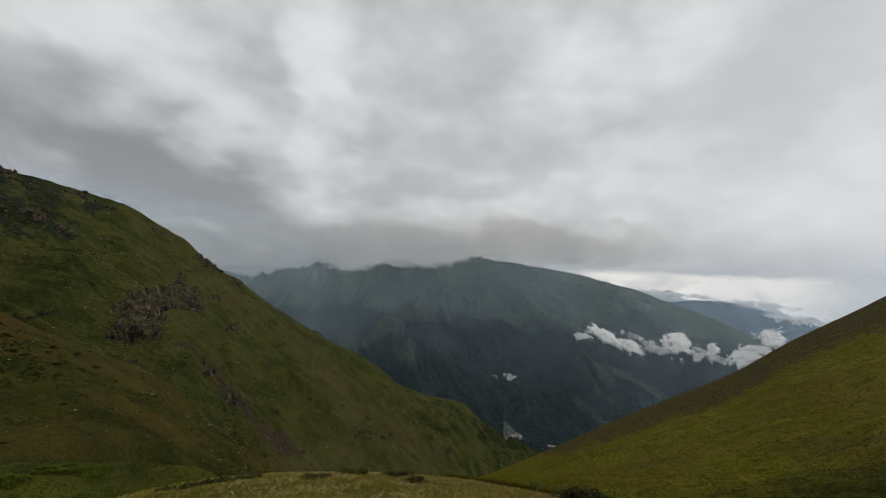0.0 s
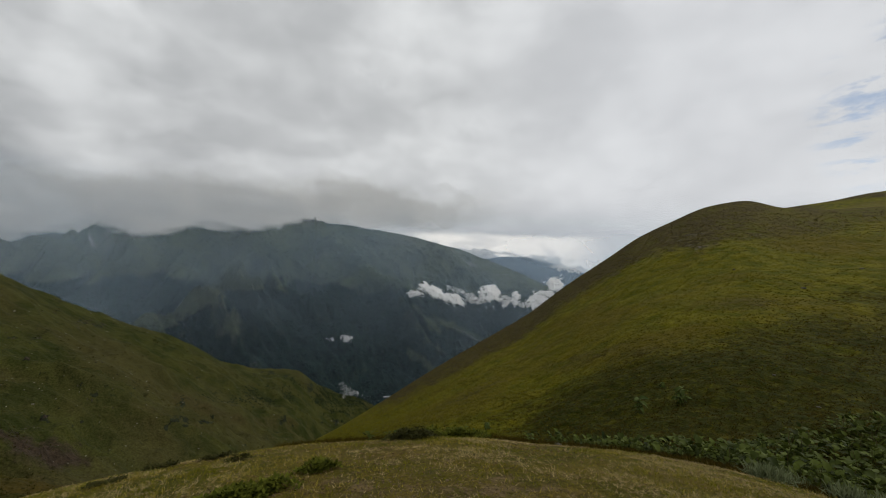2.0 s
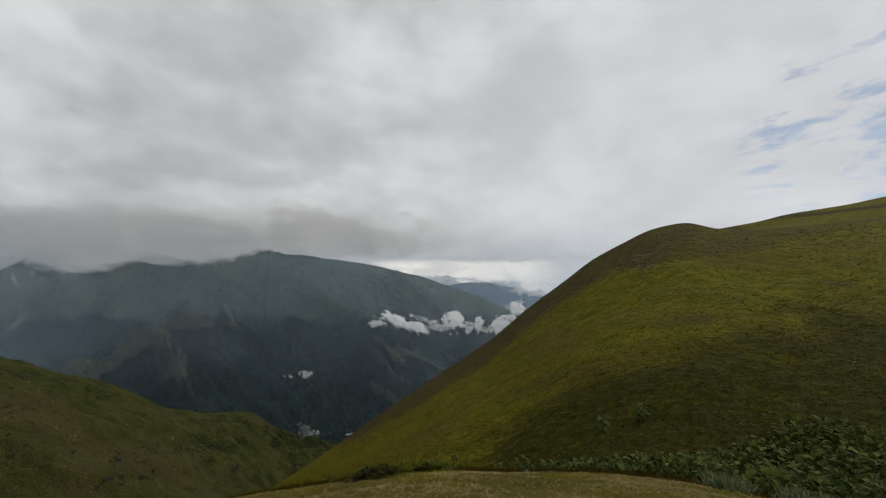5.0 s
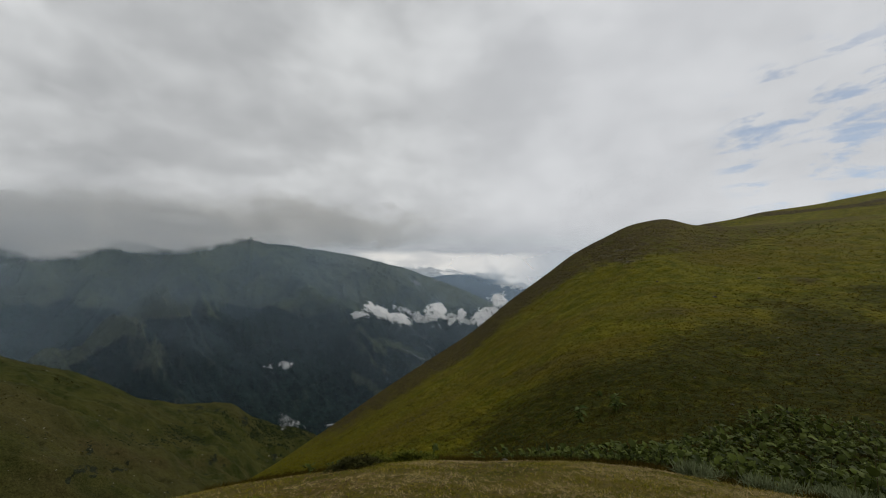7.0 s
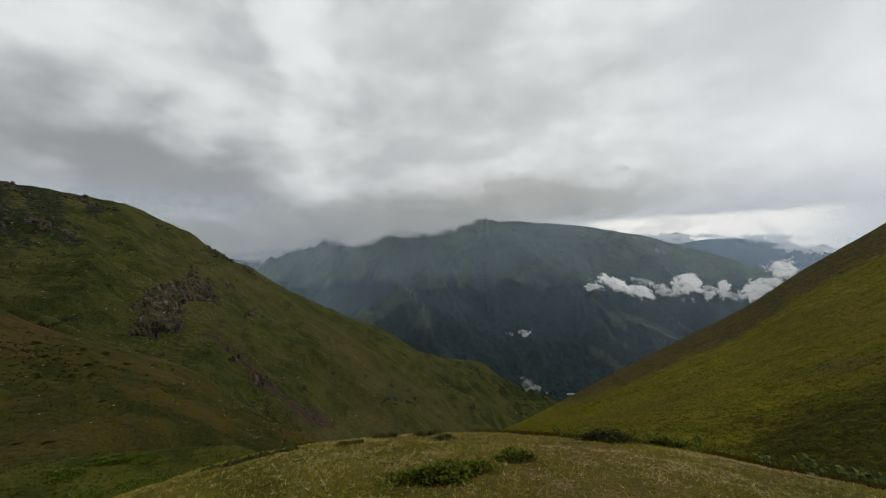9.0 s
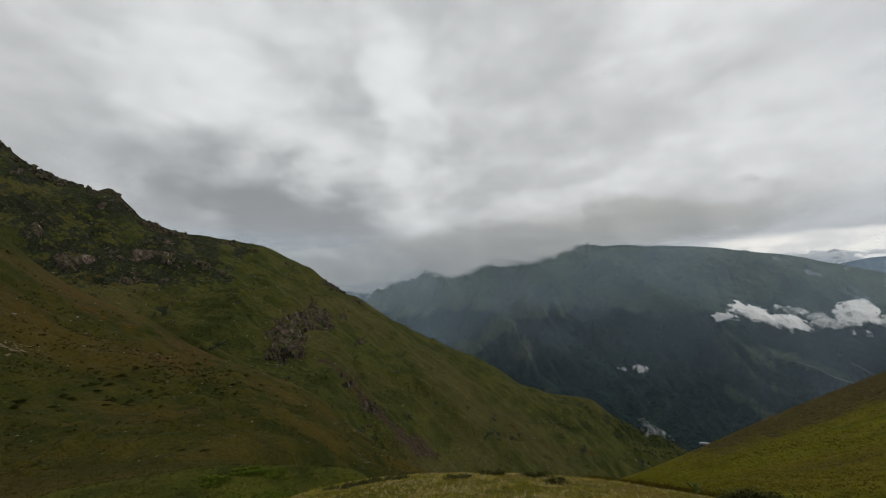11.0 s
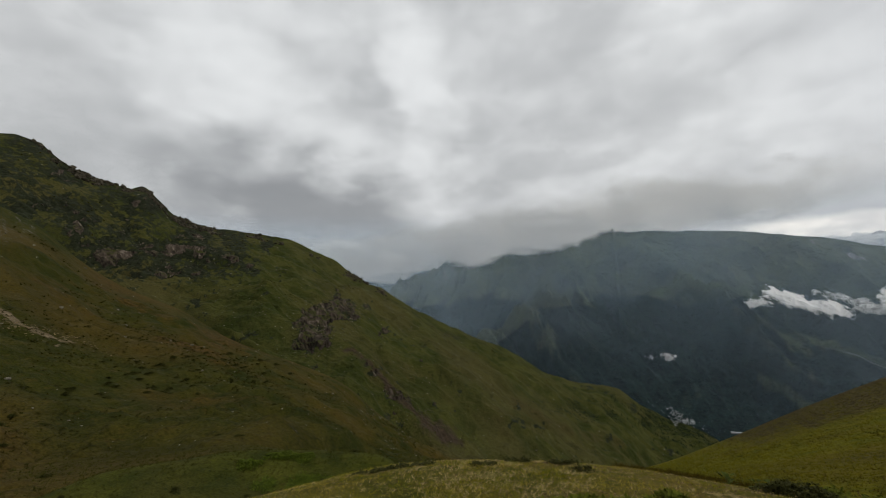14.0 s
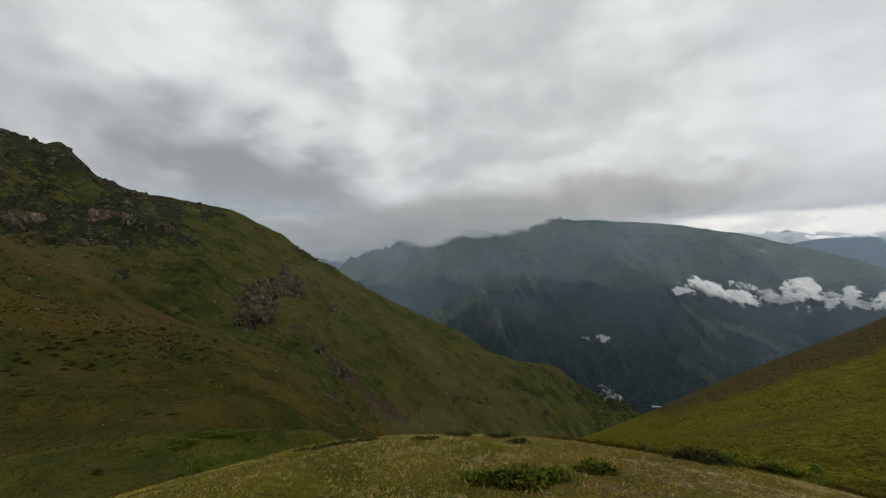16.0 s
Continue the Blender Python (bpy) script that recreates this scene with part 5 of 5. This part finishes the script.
def low_shrub(name, label, az, r, long, deep, high, leaves, mat, seed, leaf=0.035, group="low shrubs", turn=None, land=None):
    """A ground-hugging shrub: short woody stems under a mat of small leaves."""
    rng = np.random.default_rng(seed)
    x, y = polar(az, r)
    z = float(ground_height(az, r)) if land is None else float(land_at(land, np.array([az]), np.array([r]))[0])
    root = thing(name, label, "shrub", group, (float(x), float(y), z), -az if turn is None else turn)
    V, F = [], []
    for n in range(9):
        a, k = rng.uniform(0, 2 * math.pi), rng.uniform(0.3, 0.8)
        tip = (math.cos(a) * long * 0.5 * k, math.sin(a) * deep * 0.5 * k, high * rng.uniform(0.5, 0.8))
        part("stem", tube_mesh("stem", [(0.1 * tip[0], 0.1 * tip[1], -0.05), (tip[0] * 0.6, tip[1] * 0.6, tip[2] * 0.4), tip], 0.012 * high / 0.25, twig_m, 4), root)
    n = leaves
    lobes = 11
    lc = rng.uniform(-1, 1, (lobes, 2)) * np.array([0.8, 0.7])
    lc *= np.minimum(1.0, 0.9 / np.maximum(np.hypot(lc[:, 0], lc[:, 1]), 1e-6))[:, None]
    ls, lh = rng.uniform(0.16, 0.42, lobes), rng.uniform(0.45, 1.15, lobes)
    which = rng.choice(lobes, n, p=ls / ls.sum())
    u = rng.normal(0, 0.55, (n, 2))
    px = (lc[which, 0] + u[:, 0] * ls[which]) * long * 0.5
    py = (lc[which, 1] + u[:, 1] * ls[which] * 1.3) * deep * 0.5
    top = high * lh[which] * np.clip(1 - (u ** 2).sum(1) * 0.55, 0.06, 1)
    down = px * 0
    if land is None:
        c, s = math.cos(radians(-az if turn is None else turn)), math.sin(radians(-az if turn is None else turn))
        gx, gy = x + px * c - py * s, y + px * s + py * c
        down = ground_height(np.degrees(np.arctan2(gx, gy)), np.hypot(gx, gy)) - z
    pz = top * rng.uniform(0.15, 1.0, n) ** 0.5 + down
    b = np.stack([px, py, pz], 1)
    a = rng.uniform(0, 2 * np.pi, n)
    d = np.stack([np.cos(a), np.sin(a), rng.uniform(0.0, 1.3, n)], 1)
    d /= np.linalg.norm(d, axis=1)[:, None]
    side = np.stack([-np.sin(a), np.cos(a), rng.uniform(-0.4, 0.4, n)], 1)
    size = leaf * rng.uniform(0.6, 1.3, n)[:, None]
    V = np.stack([b, b + d * size * 0.5 + side * size * 0.26, b + d * size, b + d * size * 0.5 - side * size * 0.26], 1)
    F = (np.arange(n) * 4)[:, None, None] + np.array([[0, 1, 2], [0, 2, 3]])[None]
    part("foliage", tri_mesh("shrub_foliage", V, F, mat, True), root)
    return root


low_shrub("low_shrub", "low bright green leafy shrub spreading over the knoll", 3.4, 3.92, 1.15, 0.5, 0.14, 3800, shrub_m, 801, 0.055)
low_shrub("low_shrub", "low green shrub among dry grass on the knoll", 13.5, 4.65, 0.5, 0.3, 0.11, 900, shrub_m, 802, 0.05)
low_shrub("low_shrub", "dark low shrub on the rim of the knoll", 25.8, 7.2, 1.1, 0.6, 0.19, 3200, dark_m, 803, 0.045)
low_shrub("low_shrub", "dark low shrub on the rim of the knoll", -4.8, 7.0, 0.5, 0.3, 0.09, 700, dark_m, 804, 0.04)
low_shrub("low_shrub", "dark low shrub on the rim of the knoll", 0.8, 7.1, 0.55, 0.3, 0.09, 700, dark_m, 805, 0.04)
low_shrub("low_shrub", "reddish small shrub in the grass of the knoll", -9.5, 6.2, 0.45, 0.3, 0.07, 500, dark_m, 806, 0.035)
low_shrub("low_shrub", "reddish small shrub in the grass of the knoll", 3.4, 6.1, 0.3, 0.2, 0.12, 300, dark_m, 807, 0.035)
low_shrub("low_shrub", "green shrub at the foot of the knoll", 31.5, 8.3, 1.5, 0.6, 0.22, 2600, shrub_m, 808, 0.06)


low_shrub("low_shrub", "dark small shrub on the grassy edge of the knoll", -18.0, 6.6, 0.42, 0.3, 0.07, 450, dark_m, 811, 0.04)
low_shrub("low_shrub", "dark small shrub on the grassy edge of the knoll", -21.5, 6.7, 0.5, 0.3, 0.07, 450, dark_m, 812, 0.04)
low_shrub("low_shrub", "dark small shrub on the grassy edge of the knoll", -25.5, 6.8, 0.6, 0.3, 0.07, 500, dark_m, 813, 0.04)
for n in range(5):
    low_shrub("low_shrub", "lush green leafy patch in the meadow hollow", (-30, -33, -27.5, -35.5, -31)[n], (36.5, 38, 36, 38.5, 39.5)[n], 5.0, 3.4, 0.2, 1500, lush_m, 815 + n, 0.17)
low_shrub("low_shrub", "rounded green bush in the meadow hollow", -33.5, 43.0, 2.4, 1.8, 0.26, 1800, lush_m, 821, 0.16)
low_shrub("low_shrub", "rounded green bush in the meadow hollow", -36.5, 43.5, 3.2, 1.8, 0.22, 1800, lush_m, 822, 0.16)
low_shrub("low_shrub", "rounded green bush in the meadow hollow", -39.5, 42.0, 2.6, 1.6, 0.4, 1600, lush_m, 823, 0.16)


# dark juniper cushions on the spur and the meadow
def cushion(seed):
    rng = np.random.default_rng(seed)
    root = thing("juniper_cushion", "dark low juniper cushion on the brownish meadow slope", "shrub", "juniper cushions")
    n = 420
    u = rng.normal(0, 0.45, (n, 2))
    h = 0.55 * np.clip(1 - (u ** 2).sum(1), 0.08, 1) * rng.uniform(0.4, 1.0, n)
    b = np.stack([u[:, 0] * 1.7, u[:, 1], h - 0.12], 1)
    a = rng.uniform(0, 2 * np.pi, n)
    d = np.stack([np.cos(a), np.sin(a), rng.uniform(0.1, 1.2, n)], 1) * 0.3
    side = np.stack([-np.sin(a), np.cos(a), 0 * a], 1) * 0.12
    V = np.stack([b - side, b + side, b + d], 1)
    part("foliage", tri_mesh("cushion_foliage", V, np.arange(n * 3), juniper_m, True), root)
    part("trunk", tube_mesh("trunk", [(0, 0, -0.3), (0.1, 0, 0.0), (0.2, 0.1, 0.3)], 0.06, twig_m), root)
    return root


CUSHIONS = [cushion(820 + n) for n in range(4)]
rng = np.random.default_rng(93)
P = strew("mountain_spur", 2600, rng, lambda A, E, x, y: np.clip(0.8 * blob(A, E, -46, -9, 9, 3.0) + 0.7 * blob(A, E, -58, -10, 8, 2.0) + 0.4 * blob(A, E, -36, -14, 8, 2.5), 0, 1) * smooth(-0.3, 0.5, rough2(x, y, 40, 3, 0.5, 251)), (-72, -16), (0.0, 0.9))[:272]
G = np.stack([rng.uniform(-70, -12, 26), np.exp(rng.uniform(math.log(34), math.log(75), 26))], 1)
spots = [(p[0], p[1], p[2], p[5]) for p in P] + [(*[float(q) for q in polar(a, r)], float(ground_height(a, r)), r) for a, r in G]
for n, (x, y, z, r) in enumerate(spots):
    size = (0.25 + 0.0042 * r) * rng.uniform(0.35, 1.1)
    m = pose(x, y, z, 0, 0, rng.uniform(0, 360))
    if n < 4:
        CUSHIONS[n].matrix_basis = m @ Matrix.Scale(size, 4)
    else:
        ob = copy_thing(CUSHIONS[n % 4], m)
        ob.scale = (size,) * 3


# boulders that can be told apart
def boulder(x, y, z, size, seed, label):
    rng = np.random.default_rng(seed)
    v, f = SPHERE[3]
    k = rough2(v[:, 0] * 2 + seed, v[:, 1] * 2 + v[:, 2], 1.0, 4, 0.55, seed)
    w = v * (1 + 0.35 * k)[:, None] * rng.uniform(0.7, 1.25, 3) * np.array([1, 1, 0.65]) * size
    w = np.sign(w) * np.abs(w) ** 0.92 * (size ** 0.08)
    ob = new("boulder", tri_mesh("boulder", w, f, pale_m, True))
    ob.location = (x, y, z + size * 0.12)
    ob.rotation_euler = (0, 0, rng.uniform(0, 6))
    return tagged(ob, label, "boulder", "boulders")


rng = np.random.default_rng(94)
for n, (az, r, size) in enumerate(((75.0, 175, 1.5), (76.3, 60, 0.17), (72.0, 48, 0.15), (80.5, 30, 0.10), (69.5, 22, 0.07), (73, 19, 0.06), (77.5, 34, 0.10), (66, 55, 0.13))):
    x, y = polar(az, r)
    z = float(land_at("hillside" if r < 100 else "hill_ridge", np.array([az]), np.array([r]))[0])
    boulder(float(x), float(y), z, size, 900 + n, "pale grey boulder lying in the grass of the hill")
for n, p in enumerate(strew("mountain_spur", 40, rng, None, (-70, -20), (0.1, 0.85))[:26]):
    boulder(p[0], p[1], p[2], 0.0035 * p[5] * rng.uniform(0.5, 1.2), 920 + n, "pale weathered boulder on the turf of the spur")
x, y = polar(46.5, 8.5)
boulder(float(x), float(y), float(ground_height(46.5, 8.5)), 0.07, 960, "small pale stone at the foot of the dock plants")


# --- the long roofed building by the road far below
def valley_building(az, el):
    axis, R_, X, Y, Z, E = LAND["far_mountain"]
    c = int(round((az - axis[0]) / (axis[1] - axis[0])))
    e = np.degrees(np.arctan2(Z[:, c] - EYE, R_[:, c]))
    r = float(np.interp(el, np.maximum.accumulate(e), R_[:, c])) - 30
    x, y = polar(az, r)
    root = thing("long_shed", "long low shed with a pale metal roof by the valley road", "building", "", (float(x), float(y), EYE + r * math.tan(radians(el)) - 3), -az + 12)

    def box(name, sx, sy, sz, at, mat):
        bm = bmesh.new()
        bmesh.ops.create_cube(bm, size=1.0)
        bmesh.ops.scale(bm, vec=(sx, sy, sz), verts=bm.verts)
        bmesh.ops.bevel(bm, geom=bm.edges[:], offset=0.15, segments=1, affect="EDGES")
        me = bpy.data.meshes.new(name)
        bm.to_mesh(me)
        bm.free()
        me.materials.append(mat)
        return part(name, me, root, pose(*at))

    box("wall", 40, 9, 4.6, (0, 0, 1.6), wall_m)
    for side in (-1, 1):
        p = box("roof", 42, 6.0, 0.4, (0, side * 2.6, 4.9), roof_m)
        p.matrix_basis = pose(0, side * 2.5, 4.9, -side * 20, 0, 0)
    return root


def valley_road(name, label, knots, width):
    """A pale track lying on the far mountainside, laid along bearings and elevations."""
    axis, R_, X, Y, Z, E = LAND["far_mountain"]
    V, F = [], []
    t = np.linspace(knots[0][0], knots[-1][0], 40)
    for az, el in zip(t, curve(knots, t)):
        c = int(round((az - axis[0]) / (axis[1] - axis[0])))
        e = np.degrees(np.arctan2(Z[:, c] - EYE, R_[:, c]))
        r = float(np.interp(el, np.maximum.accumulate(e), R_[:, c])) - 14
        z = EYE + r * math.tan(radians(el))
        for q, up in ((-1, -0.35), (1, 0.35)):
            x, y = polar(az, r)
            V.append((float(x), float(y), z + up * width))
    for n in range(39):
        F += [(2 * n, 2 * n + 2, 2 * n + 3), (2 * n, 2 * n + 3, 2 * n + 1)]
    return tagged(new(name, tri_mesh(name, V, F, track_m)), label, "road", kind="structure")


track_m = stone_material("gravel_road", (0.16, 0.175, 0.15), (0.26, 0.27, 0.23), 0.05)
wall_m = stone_material("plaster", (0.20, 0.19, 0.18), (0.32, 0.31, 0.29), 0.3)
roof_m = stone_material("metal_roof", (0.36, 0.37, 0.38), (0.50, 0.51, 0.52), 0.2)
valley_building(21.9, -17.0)
valley_road("road", "pale road climbing through the dark valley side", [(31.0, -7.45), (32.4, -7.9), (33.5, -8.6), (35.6, -9.3)], 4.0)
valley_road("road", "pale road climbing through the dark valley side", [(35.0, -7.1), (35.8, -7.6), (36.8, -8.4)], 5.0)


# --- trees along the lower edge of the mountainside
def conifers():
    rng = np.random.default_rng(95)
    P = strew("mountainside", 2600, rng, lambda A, E, x, y: smooth(4, 12, A) * smooth(-4.2, -1.2, E - curve(MOUNT_EL, A)) * smooth(-0.2, 0.3, rough2(x, y, 90, 3, 0.5, 261)), (2, 22), (0.4, 1.0))
    V, F = [], []
    for p in P[:330]:
        h = rng.uniform(2.5, 7.5)
        for tier in range(4):
            z0, rad = h * (0.12 + 0.22 * tier), h * (0.24 - 0.05 * tier) * rng.uniform(0.8, 1.2)
            k = sum(len(q) for q in V)
            a = np.linspace(0, 2 * np.pi, 8)[:-1] + rng.uniform(0, 1)
            ring = np.stack([np.cos(a) * rad * rng.uniform(0.7, 1.2, 7), np.sin(a) * rad * rng.uniform(0.7, 1.2, 7), z0 + rng.uniform(-0.6, 0.3, 7)], 1)
            V.append(np.vstack([ring, [[0, 0, z0 + h * 0.36]]]) + p[:3])
            F.append(np.array([[i, (i + 1) % 7, 7] for i in range(7)]) + k)
    return tagged(new("far_conifers", tri_mesh("far_conifers", np.vstack(V), np.vstack(F), conifer_m, True)),
                  "dark conifers growing along the lower mountainside", "trees", kind="stuff")


conifers()
